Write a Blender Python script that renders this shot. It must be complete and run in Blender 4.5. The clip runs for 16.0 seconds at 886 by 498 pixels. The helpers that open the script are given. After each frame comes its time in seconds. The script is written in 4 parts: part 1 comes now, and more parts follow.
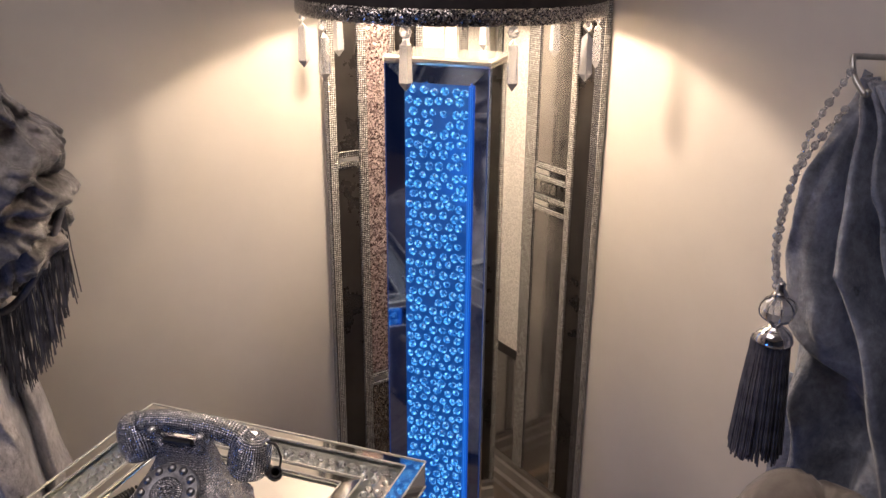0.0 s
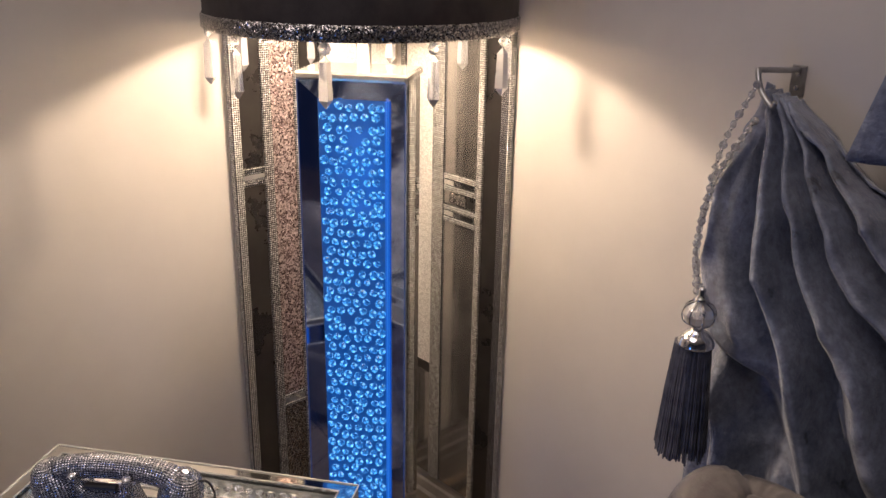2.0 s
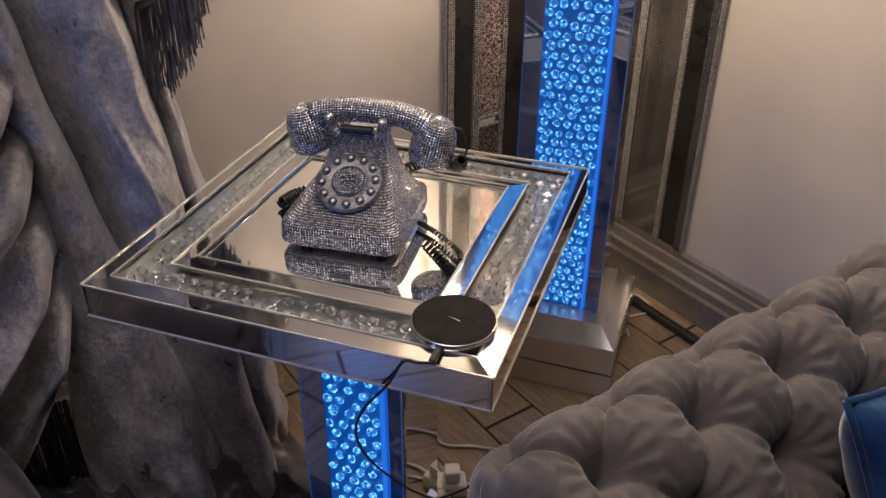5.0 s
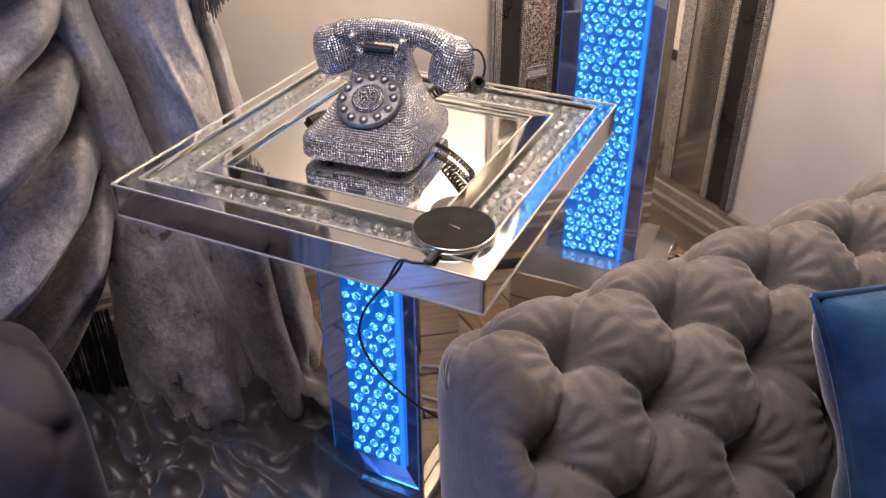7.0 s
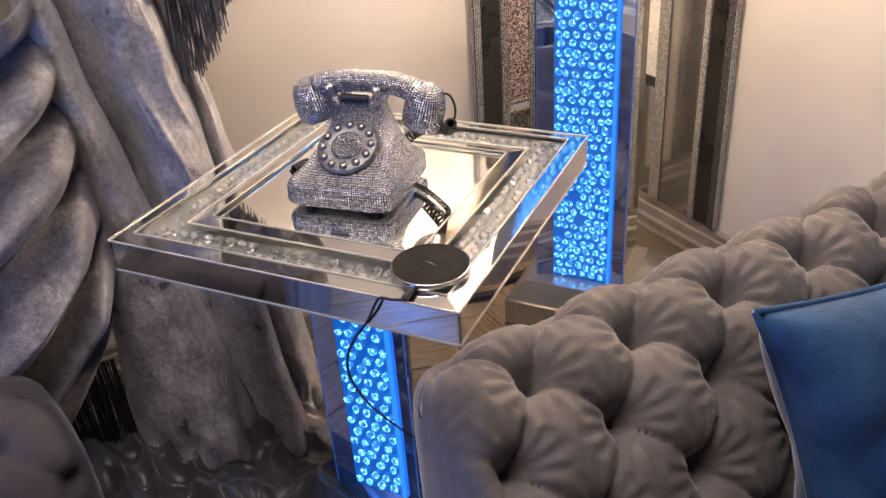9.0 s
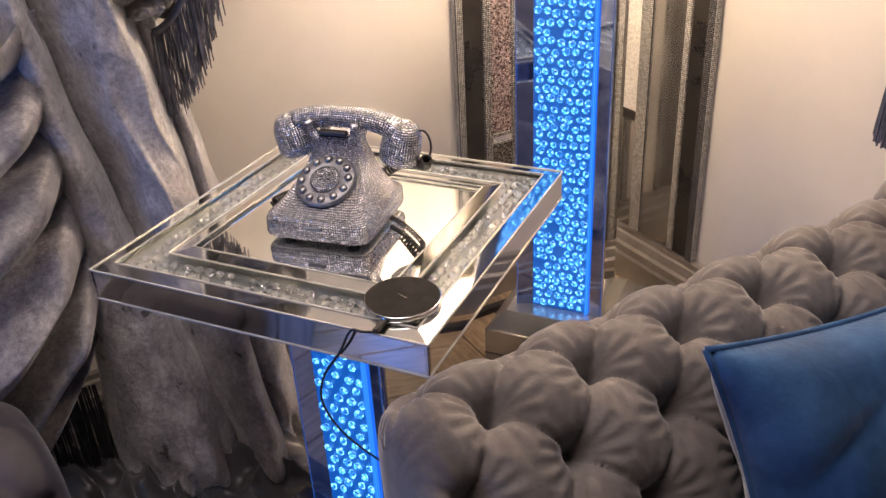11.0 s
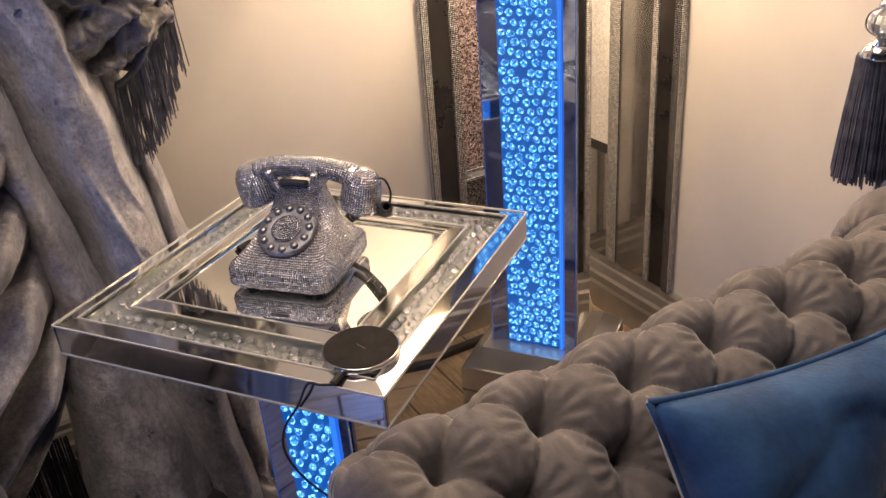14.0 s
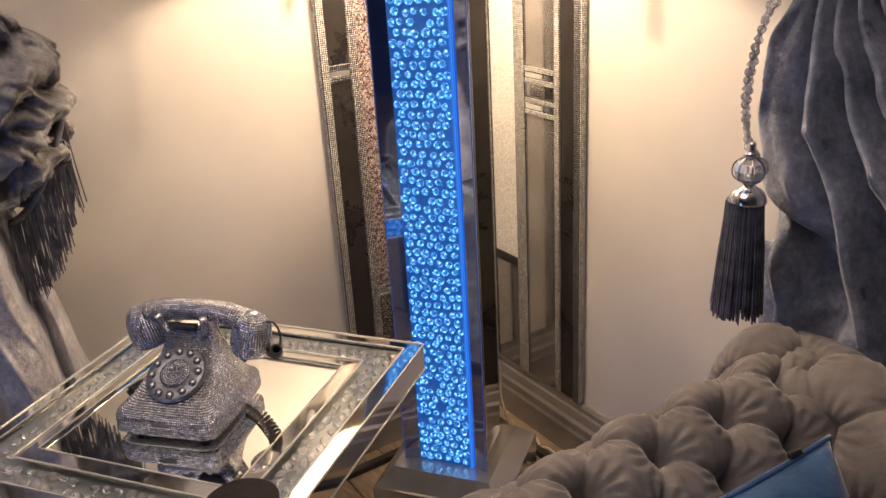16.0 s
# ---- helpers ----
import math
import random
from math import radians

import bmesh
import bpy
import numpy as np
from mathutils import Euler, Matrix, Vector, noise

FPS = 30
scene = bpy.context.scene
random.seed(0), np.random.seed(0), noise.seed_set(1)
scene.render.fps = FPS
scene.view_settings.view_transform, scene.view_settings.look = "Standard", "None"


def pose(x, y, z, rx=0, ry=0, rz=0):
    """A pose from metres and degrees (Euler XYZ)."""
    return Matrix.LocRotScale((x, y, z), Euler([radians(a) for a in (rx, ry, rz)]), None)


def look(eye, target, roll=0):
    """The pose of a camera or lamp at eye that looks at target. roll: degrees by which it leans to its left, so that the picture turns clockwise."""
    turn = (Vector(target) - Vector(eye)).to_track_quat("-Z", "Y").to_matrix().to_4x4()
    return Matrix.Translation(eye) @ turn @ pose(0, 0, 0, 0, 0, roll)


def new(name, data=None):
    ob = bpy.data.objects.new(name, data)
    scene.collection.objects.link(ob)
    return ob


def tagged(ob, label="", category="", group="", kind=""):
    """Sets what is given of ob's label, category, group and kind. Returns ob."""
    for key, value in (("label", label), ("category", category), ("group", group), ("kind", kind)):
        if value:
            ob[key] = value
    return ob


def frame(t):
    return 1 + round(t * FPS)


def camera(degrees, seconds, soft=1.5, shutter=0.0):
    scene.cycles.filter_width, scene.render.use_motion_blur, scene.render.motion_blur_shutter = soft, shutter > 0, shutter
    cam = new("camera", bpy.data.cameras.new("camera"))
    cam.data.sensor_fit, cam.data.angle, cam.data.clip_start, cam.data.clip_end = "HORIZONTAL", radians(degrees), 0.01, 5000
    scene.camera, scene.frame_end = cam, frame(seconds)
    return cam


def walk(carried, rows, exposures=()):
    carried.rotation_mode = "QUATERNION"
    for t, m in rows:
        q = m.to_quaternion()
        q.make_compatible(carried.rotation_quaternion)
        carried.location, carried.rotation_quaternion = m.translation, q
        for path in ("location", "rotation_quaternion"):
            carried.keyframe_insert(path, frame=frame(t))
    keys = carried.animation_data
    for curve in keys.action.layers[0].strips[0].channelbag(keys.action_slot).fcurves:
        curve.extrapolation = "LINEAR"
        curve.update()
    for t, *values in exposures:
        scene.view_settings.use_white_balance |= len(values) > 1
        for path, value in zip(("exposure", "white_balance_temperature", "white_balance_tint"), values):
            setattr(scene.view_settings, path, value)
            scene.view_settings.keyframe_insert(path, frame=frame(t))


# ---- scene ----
cam = camera(54.4, 16.0)
PATH = [
    (0, (1.077, 0.074, 1.373), (-0.475, 1.133, 0.69), 0.5),
    (0.5, (1.041, 0.029, 1.372), (-0.412, 1.206, 0.661), 1.4),
    (1, (1.042, 0.013, 1.38), (-0.337, 1.279, 0.676), 2.2),
    (1.5, (1.03, 0.013, 1.389), (-0.351, 1.292, 0.713), 1.8),
    (2, (1.017, 0.029, 1.387), (-0.362, 1.312, 0.716), 1.1),
    (2.5, (1.006, 0.038, 1.377), (-0.37, 1.324, 0.705), 1.0),
    (3, (1.007, 0.04, 1.368), (-0.352, 1.324, 0.657), 1.0),
    (3.5, (1.012, 0.036, 1.36), (-0.343, 1.315, 0.633), 0.7),
    (4, (0.991, 0.006, 1.321), (-0.362, 1.265, 0.557), 0.6),
    (4.3, (0.956, -0.051, 1.263), (-0.432, 1.114, 0.418), -0.1),
    (4.5, (0.972, -0.088, 1.257), (-0.445, 0.982, 0.338), -0.4),
    (5, (0.943, -0.139, 1.178), (-0.454, 0.833, 0.126), 0.4),
    (7.5, (1.067, -0.094, 1.116), (-0.433, 0.687, 0.049), -1.0),
    (8, (1.074, -0.093, 1.127), (-0.431, 0.69, 0.067), -2.5),
    (8.5, (1.087, -0.088, 1.138), (-0.43, 0.699, 0.099), -3.6),
    (9, (1.104, -0.082, 1.148), (-0.424, 0.715, 0.133), -4.0),
    (11.5, (1.136, -0.061, 1.175), (-0.411, 0.764, 0.213), -3.2),
    (12, (1.133, -0.055, 1.178), (-0.417, 0.77, 0.221), -3.5),
    (12.5, (1.137, -0.052, 1.18), (-0.415, 0.773, 0.225), -3.8),
    (13, (1.143, -0.049, 1.181), (-0.409, 0.778, 0.229), -3.9),
    (13.5, (1.15, -0.035, 1.184), (-0.409, 0.792, 0.244), -4.4),
    (14, (1.152, -0.016, 1.198), (-0.411, 0.828, 0.278), -4.5),
    (14.5, (1.158, 0.016, 1.224), (-0.389, 0.93, 0.346), -3.6),
    (15, (1.168, 0.038, 1.234), (-0.358, 0.998, 0.368), -3.1),
    (15.5, (1.181, 0.058, 1.266), (-0.366, 1.039, 0.464), -3.0),
    (16, (1.18, 0.071, 1.286), (-0.376, 1.063, 0.515), -3.4),
]
EXPOSURE = [(0, 0.0, 6500, 10), (4, -0.02, 6500, 10), (5, 0.16, 6500, 10), (7.5, 1.2, 6600, 10), (9, 1.14, 6700, 10), (11.3, 1.02, 6900, 10), (12.5, 0.92, 7400, 10), (14, 0.80, 7300, 10), (15, 0.66, 7200, 10), (16, 0.45, 7150, 10)]
walk(cam, [(t, look(eye, target, roll)) for t, eye, target, roll in PATH], EXPOSURE)

# ---- light ----
world = bpy.data.worlds.new("world")
scene.world = world
world.use_nodes = True
world.node_tree.nodes["Background"].inputs[0].default_value = (0.02, 0.022, 0.03, 1)
world.node_tree.nodes["Background"].inputs[1].default_value = 1.0

LAMP = (-0.154, 0.927)          # axis of the floor lamp
SHADE_Z, SHADE_R = 1.256, 0.256


def lamp_light(name, kind, power, colour, m, **more):
    data = bpy.data.lights.new(name, kind)
    data.energy, data.color = power, colour
    for key, value in more.items():
        if key == "radius":
            data.shadow_soft_size = value
        if key == "size":
            data.shape, data.size, data.size_y = "RECTANGLE", value[0], value[1]
    ob = new(name, data)
    ob.matrix_world = m
    return ob


lamp_light("bulb_light", "POINT", 26.0, (1.0, 0.775, 0.60), pose(LAMP[0], LAMP[1], SHADE_Z + 0.142), radius=0.03)
# Added fill for the room's general light; no such source is seen.
lamp_light("room_fill_glow", "AREA", 9.5, (1.0, 0.87, 0.88), pose(0.45, -0.15, 2.36), size=(1.1, 1.1))
lamp_light("led_glow", "AREA", 2.1, (0.05, 0.25, 1.0), look((0.50, -0.85, 0.42), (0.36, 0.35, 0.36)), size=(0.14, 0.6))


# ---- materials ----
def material(name, colour=(0.5, 0.5, 0.5), rough=0.5, metal=0.0, **more):
    m = bpy.data.materials.new(name)
    m.use_nodes = True
    b = m.node_tree.nodes["Principled BSDF"]
    b.inputs["Base Color"].default_value = (*colour, 1)
    b.inputs["Roughness"].default_value = rough
    b.inputs["Metallic"].default_value = metal
    for key, value in more.items():
        b.inputs[key].default_value = value
    return m


def nodes(m):
    t = m.node_tree
    return t, t.nodes, t.links, t.nodes["Principled BSDF"]


def add(m, kind, values=None, **props):
    n = m.node_tree.nodes.new(kind)
    if "op" in props:
        n.operation = props["op"]
    if "data" in props:
        n.data_type = props["data"]
    if "feature" in props:
        n.feature = props["feature"]
    for key, value in (values or {}).items():
        n.inputs[key].default_value = value
    return n


def ramp(m, stops):
    n = m.node_tree.nodes.new("ShaderNodeValToRGB")
    e = n.color_ramp.elements
    while len(e) < len(stops):
        e.new(0.5)
    for el, (p, c) in zip(e, stops):
        el.position, el.color = p, (*c, 1)
    return n


def noisy(m, dark, light, scale, detail=6.0, low=0.35, high=0.65, bump=0.0, bump_scale=None, rough=None, stretch=(1, 1, 1)):
    """Two-tone mottling in object space, with fine relief."""
    t, ns, ln, b = nodes(m)
    co = add(m, "ShaderNodeTexCoord")
    mp = add(m, "ShaderNodeMapping", {"Scale": stretch})
    ln.new(co.outputs["Object"], mp.inputs["Vector"])
    n = add(m, "ShaderNodeTexNoise", {"Scale": scale, "Detail": detail, "Roughness": 0.6})
    ln.new(mp.outputs["Vector"], n.inputs["Vector"])
    r = ramp(m, [(low, dark), (high, light)])
    ln.new(n.outputs["Fac"], r.inputs["Fac"])
    ln.new(r.outputs["Color"], b.inputs["Base Color"])
    if rough:
        rr = ramp(m, [(low, (rough[0],) * 3), (high, (rough[1],) * 3)])
        ln.new(n.outputs["Fac"], rr.inputs["Fac"])
        ln.new(rr.outputs["Color"], b.inputs["Roughness"])
    if bump:
        n2 = add(m, "ShaderNodeTexNoise", {"Scale": bump_scale or scale * 8, "Detail": 4.0})
        ln.new(mp.outputs["Vector"], n2.inputs["Vector"])
        bp = add(m, "ShaderNodeBump", {"Strength": bump, "Distance": 0.002})
        ln.new(n2.outputs["Fac"], bp.inputs["Height"])
        ln.new(bp.outputs["Normal"], b.inputs["Normal"])
    return m


STONE_SCALE = 285.0


def sparkle(name, scale, dark, light, tilt, regular=False, rough=0.15, metal=1.0, dome=0.0, wrap=False):
    """Glitter or set stones: every cell is a small facet with its own tilt and tone."""
    m = material(name, light, rough, metal)
    t, ns, ln, b = nodes(m)
    co = add(m, "ShaderNodeTexCoord")
    v = add(m, "ShaderNodeTexVoronoi", {"Scale": scale, "Randomness": 0.06 if regular else 1.0})
    if wrap:
        v.voronoi_dimensions = "2D"
    ln.new(co.outputs["UV" if wrap else "Object"], v.inputs["Vector"])
    r = ramp(m, [(0.15, dark), (0.85, light)])
    sx = add(m, "ShaderNodeSeparateColor")
    ln.new(v.outputs["Color"], sx.inputs["Color"])
    ln.new(sx.outputs["Red"], r.inputs["Fac"])
    if dome:
        gap = ramp(m, [(0.36, (1, 1, 1)), (0.57, (0.08, 0.08, 0.10))])
        ln.new(v.outputs["Distance"], gap.inputs["Fac"])
        mx = add(m, "ShaderNodeVectorMath", op="MULTIPLY")
        ln.new(r.outputs["Color"], mx.inputs[0])
        ln.new(gap.outputs["Color"], mx.inputs[1])
        ln.new(mx.outputs[0], b.inputs["Base Color"])
    else:
        ln.new(r.outputs["Color"], b.inputs["Base Color"])
    g = add(m, "ShaderNodeNewGeometry")
    sub = add(m, "ShaderNodeVectorMath", {1: (0.5, 0.5, 0.5)}, op="SUBTRACT")
    ln.new(v.outputs["Color"], sub.inputs[0])
    sc = add(m, "ShaderNodeVectorMath", op="SCALE")
    sc.inputs["Scale"].default_value = tilt
    ln.new(sub.outputs[0], sc.inputs[0])
    ad = add(m, "ShaderNodeVectorMath", op="ADD")
    ln.new(sc.outputs[0], ad.inputs[1])
    if dome:
        bp = add(m, "ShaderNodeBump", {"Strength": 1.0, "Distance": dome})
        bp.invert = True
        ln.new(v.outputs["Distance"], bp.inputs["Height"])
        ln.new(bp.outputs["Normal"], ad.inputs[0])
    else:
        ln.new(g.outputs["Normal"], ad.inputs[0])
    nm = add(m, "ShaderNodeVectorMath", op="NORMALIZE")
    ln.new(ad.outputs[0], nm.inputs[0])
    ln.new(nm.outputs[0], b.inputs["Normal"])
    return m


def emission(name, colour, strength):
    m = material(name, (0.02, 0.02, 0.02), 0.4)
    b = m.node_tree.nodes["Principled BSDF"]
    b.inputs["Emission Color"].default_value = (*colour, 1)
    b.inputs["Emission Strength"].default_value = strength
    return m


def crushed(name, dark, mid, light, scale, sheen):
    """Crushed pile: mostly even, with flattened dark patches and pale streaks."""
    m = velvet(name, dark, light, scale, sheen, bump=0.4, detail=9.0)
    for n in m.node_tree.nodes:
        if n.type == "VALTORGB":
            n.color_ramp.elements.new(0.5)
            for el, (p, c) in zip(n.color_ramp.elements, ((0.325, dark), (0.35, mid), (0.64, light))):
                el.position, el.color = p, (*c, 1)
            t, ns, ln, b = nodes(m)
            fine = add(m, "ShaderNodeTexNoise", {"Scale": scale * 5.5, "Detail": 5.0, "Roughness": 0.7})
            tone = ramp(m, [(0.32, (0.66, 0.66, 0.66)), (0.70, (1.42, 1.42, 1.42))])
            co = add(m, "ShaderNodeTexCoord")
            ln.new(co.outputs["Object"], fine.inputs["Vector"])
            ln.new(fine.outputs["Fac"], tone.inputs["Fac"])
            mul = add(m, "ShaderNodeVectorMath", op="MULTIPLY")
            ln.new(n.outputs["Color"], mul.inputs[0])
            ln.new(tone.outputs["Color"], mul.inputs[1])
            ln.new(mul.outputs[0], b.inputs["Base Color"])
            fold_bump = add(m, "ShaderNodeBump", {"Strength": 0.55, "Distance": 0.006})
            ln.new(fine.outputs["Fac"], fold_bump.inputs["Height"])
            for other in ns:
                if other.type == "BUMP" and other != fold_bump:
                    ln.new(fold_bump.outputs["Normal"], other.inputs["Normal"])
            b.inputs["Sheen Roughness"].default_value = 0.25
            b.inputs["Roughness"].default_value = 0.44
            b.inputs["Specular IOR Level"].default_value = 0.75
            break
    return m


def velvet(name, dark, light, scale, sheen, bump=0.25, low=0.35, high=0.65, detail=6.0):
    m = material(name, light, 0.75)
    b = m.node_tree.nodes["Principled BSDF"]
    b.inputs["Sheen Weight"].default_value = sheen
    b.inputs["Sheen Roughness"].default_value = 0.35
    b.inputs["Specular IOR Level"].default_value = 0.2
    return noisy(m, dark, light, scale, bump=bump, bump_scale=scale * 16, low=low, high=high, detail=detail)


M_WALL = noisy(material("wall_paint", (0.72, 0.68, 0.62), 0.55), (0.70, 0.66, 0.60), (0.76, 0.72, 0.66), 3.0, bump=0.06, bump_scale=160)
# Assumed colour for unseen walls, dark to imitate the dim room in mirrors.
M_WALL_UNSEEN = noisy(material("unseen_dark_wall", (0.10, 0.12, 0.17), 0.6), (0.085, 0.10, 0.145), (0.12, 0.14, 0.19), 3.0, bump=0.06, bump_scale=160)
M_CEIL = noisy(material("ceiling_paint", (0.8, 0.8, 0.78), 0.8), (0.76, 0.76, 0.74), (0.8, 0.8, 0.78), 2.0)
M_PLANK = material("floor_plank", (0.3, 0.22, 0.15), 0.45)
M_JOINT = material("floor_joint", (0.05, 0.04, 0.03), 0.9)
M_SKIRT = noisy(material("skirting_silver", (0.42, 0.40, 0.37), 0.32, 0.55), (0.34, 0.32, 0.30), (0.46, 0.44, 0.41), 9.0, bump=0.1)
M_DARKTRIM = noisy(material("dark_trim", (0.03, 0.027, 0.025), 0.45), (0.02, 0.018, 0.017), (0.05, 0.045, 0.04), 14.0)
M_MIRROR = noisy(material("mirror", (0.86, 0.87, 0.86), 0.02, 1.0), (0.80, 0.81, 0.80), (0.88, 0.89, 0.88), 6.0, rough=(0.015, 0.06))
M_MIRROR_BEVEL = noisy(material("mirror_bevel", (0.88, 0.88, 0.85), 0.05, 1.0), (0.82, 0.82, 0.79), (0.9, 0.9, 0.87), 9.0, rough=(0.03, 0.1))
M_BASE = noisy(material("silvered_glass", (0.72, 0.69, 0.63), 0.12, 0.7), (0.64, 0.61, 0.56), (0.76, 0.73, 0.67), 8.0, rough=(0.08, 0.2))
M_EDGE = noisy(material("polished_glass_edge", (0.7, 0.7, 0.66), 0.15, 0.3), (0.58, 0.58, 0.55), (0.78, 0.78, 0.74), 20.0)
M_TRAY = noisy(material("silvered_tray", (0.58, 0.62, 0.62), 0.2, 0.65), (0.44, 0.49, 0.49), (0.62, 0.66, 0.64), 12.0, rough=(0.04, 0.14))
M_SMOKE = noisy(material("smoked_mirror", (0.42, 0.40, 0.37), 0.07, 0.8), (0.34, 0.32, 0.30), (0.46, 0.44, 0.41), 7.0, rough=(0.05, 0.14))
M_BLACK = noisy(material("black_panel", (0.02, 0.018, 0.016), 0.3), (0.016, 0.014, 0.013), (0.03, 0.027, 0.024), 10.0, rough=(0.25, 0.4))
M_ROSE = sparkle("rose_glitter", 330.0, (0.16, 0.10, 0.10), (0.90, 0.74, 0.72), 0.8, metal=0.7)
M_SILVER = sparkle("silver_glitter", 360.0, (0.70, 0.68, 0.64), (0.95, 0.93, 0.88), 0.22, metal=0.08)
M_STONES = sparkle("rhinestone_trim", 230.0, (0.58, 0.57, 0.54), (0.95, 0.95, 0.92), 0.4, regular=True, dome=0.003, metal=0.55)
M_PHONE = sparkle("rhinestone_silver", STONE_SCALE, (0.50, 0.52, 0.57), (0.93, 0.93, 0.96), 0.34, regular=True, rough=0.17, dome=0.0017, metal=0.8, wrap=True)
M_DARKSTONES = sparkle("dark_rhinestones", 560.0, (0.03, 0.03, 0.035), (0.6, 0.58, 0.56), 1.0, rough=0.2)
M_SHADE = noisy(material("shade_fabric", (0.03, 0.024, 0.022), 0.7), (0.026, 0.02, 0.018), (0.045, 0.036, 0.032), 30.0, bump=0.2, bump_scale=500)
M_SHADE_IN = material("shade_lining", (0.85, 0.8, 0.7), 0.6)
M_CHROME = material("chrome", (0.8, 0.8, 0.82), 0.12, 1.0)
M_STEEL = noisy(material("steel", (0.42, 0.42, 0.43), 0.35, 1.0), (0.34, 0.34, 0.35), (0.5, 0.5, 0.5), 60.0)
M_COVER = material("clear_cover", (1, 1, 1), 0.02)
t_c, ns_c, ln_c, b_c = nodes(M_COVER)
clear, shine, blend = add(M_COVER, "ShaderNodeBsdfTransparent"), add(M_COVER, "ShaderNodeBsdfGlossy", {"Roughness": 0.03}), add(M_COVER, "ShaderNodeMixShader", {"Fac": 0.10})
ln_c.new(clear.outputs[0], blend.inputs[1])
ln_c.new(shine.outputs[0], blend.inputs[2])
ln_c.new(blend.outputs[0], ns_c["Material Output"].inputs["Surface"])
M_CRYSTAL = material("faceted_crystal", (0.96, 0.97, 1.0), 0.05)
M_CRYSTAL.node_tree.nodes["Principled BSDF"].inputs["Transmission Weight"].default_value = 0.75
M_CRYSTAL.node_tree.nodes["Principled BSDF"].inputs["IOR"].default_value = 1.6
M_CLEAR = M_CRYSTAL.copy()
M_CLEAR.name = "clear_crystal"
M_CLEAR.node_tree.nodes["Principled BSDF"].inputs["Transmission Weight"].default_value = 0.95
M_CLEAR.node_tree.nodes["Principled BSDF"].inputs["IOR"].default_value = 1.55
M_LED = emission("led_panel", (0.001, 0.125, 0.68), 0.32)
for key, value in (("Base Color", (0.05, 0.10, 0.16, 1)), ("Metallic", 0.15), ("Roughness", 0.12)):
    M_LED.node_tree.nodes["Principled BSDF"].inputs[key].default_value = value
M_LED_EDGE = emission("led_strip", (0.02, 0.22, 1.0), 0.6)
# Emission stands for LED light caught by the glass edges, which are no lamps.
M_EDGE_DIM = emission("dim_emissive_edge", (0.02, 0.18, 0.9), 0.16)
# Stones lit by the LEDs: that light is painted in as emission.
M_LIT = material("lit_crystal", (0.16, 0.56, 1.0), 0.06)
b_ = M_LIT.node_tree.nodes["Principled BSDF"]
b_.inputs["Transmission Weight"].default_value = 0.9
b_.inputs["IOR"].default_value = 1.6
b_.inputs["Emission Color"].default_value = (0.06, 0.44, 1.0, 1)
b_.inputs["Emission Strength"].default_value = 0.16
M_LIT_BRIGHT = M_LIT.copy()
M_LIT_BRIGHT.name = "bright_lit_crystal"
M_LIT_BRIGHT.node_tree.nodes["Principled BSDF"].inputs["Emission Color"].default_value = (0.26, 0.64, 1.0, 1)
M_LIT_BRIGHT.node_tree.nodes["Principled BSDF"].inputs["Emission Strength"].default_value = 0.85
M_LIT_DEEP = M_LIT.copy()
M_LIT_DEEP.name = "deep_lit_crystal"
M_LIT_DEEP.node_tree.nodes["Principled BSDF"].inputs["Emission Strength"].default_value = 0.0
# Bright and unlit copies imitate how internal reflection varies between facets.
LIT = [M_LIT, M_LIT_DEEP, M_LIT_BRIGHT]
M_SOFA = velvet("sofa_velvet", (0.135, 0.12, 0.115), (0.225, 0.205, 0.195), 13.0, 0.55, bump=0.3, detail=10.0)
M_CUSHION = velvet("blue_velvet", (0.012, 0.045, 0.13), (0.05, 0.14, 0.31), 11.0, 0.8, bump=0.3, detail=9.0)
M_CRUSHED = crushed("crushed_velvet_silver", (0.085, 0.08, 0.08), (0.31, 0.30, 0.325), (0.62, 0.60, 0.61), 19.0, 1.0)
# Same cloth as M_CRUSHED; the swag's shade is put into the darker colours.
M_CRUSHED_SHADED = crushed("crushed_velvet_shaded", (0.042, 0.04, 0.044), (0.115, 0.113, 0.134), (0.31, 0.30, 0.325), 19.0, 0.8)
# Curtain velvet again, darkened in the colour as the swag is backlit.
M_CRUSHED_BACKLIT = crushed("crushed_velvet_backlit", (0.04, 0.038, 0.04), (0.105, 0.102, 0.106), (0.30, 0.285, 0.285), 18.0, 0.9)
b_ = M_CRUSHED_BACKLIT.node_tree.nodes["Principled BSDF"]
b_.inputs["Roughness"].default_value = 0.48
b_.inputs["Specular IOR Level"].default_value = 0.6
# Hem of the silver curtain; the table's shade is painted into its dark colour.
M_POOL = velvet("shaded_satin_velvet", (0.05, 0.048, 0.052), (0.13, 0.125, 0.13), 9.0, 0.5, bump=0.12)
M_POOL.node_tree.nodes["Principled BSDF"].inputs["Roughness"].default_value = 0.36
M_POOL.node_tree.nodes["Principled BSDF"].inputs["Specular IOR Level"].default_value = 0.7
M_DRAPE = crushed("crushed_velvet_blue_grey", (0.06, 0.07, 0.098), (0.145, 0.168, 0.228), (0.30, 0.33, 0.42), 14.0, 1.0)
M_FRINGE = noisy(material("fringe_thread", (0.08, 0.085, 0.11), 0.5), (0.05, 0.055, 0.07), (0.14, 0.14, 0.17), 40.0)
M_FRINGE_BLACK = noisy(material("black_fringe_thread", (0.02, 0.02, 0.02), 0.6), (0.012, 0.012, 0.012), (0.035, 0.033, 0.03), 40.0)
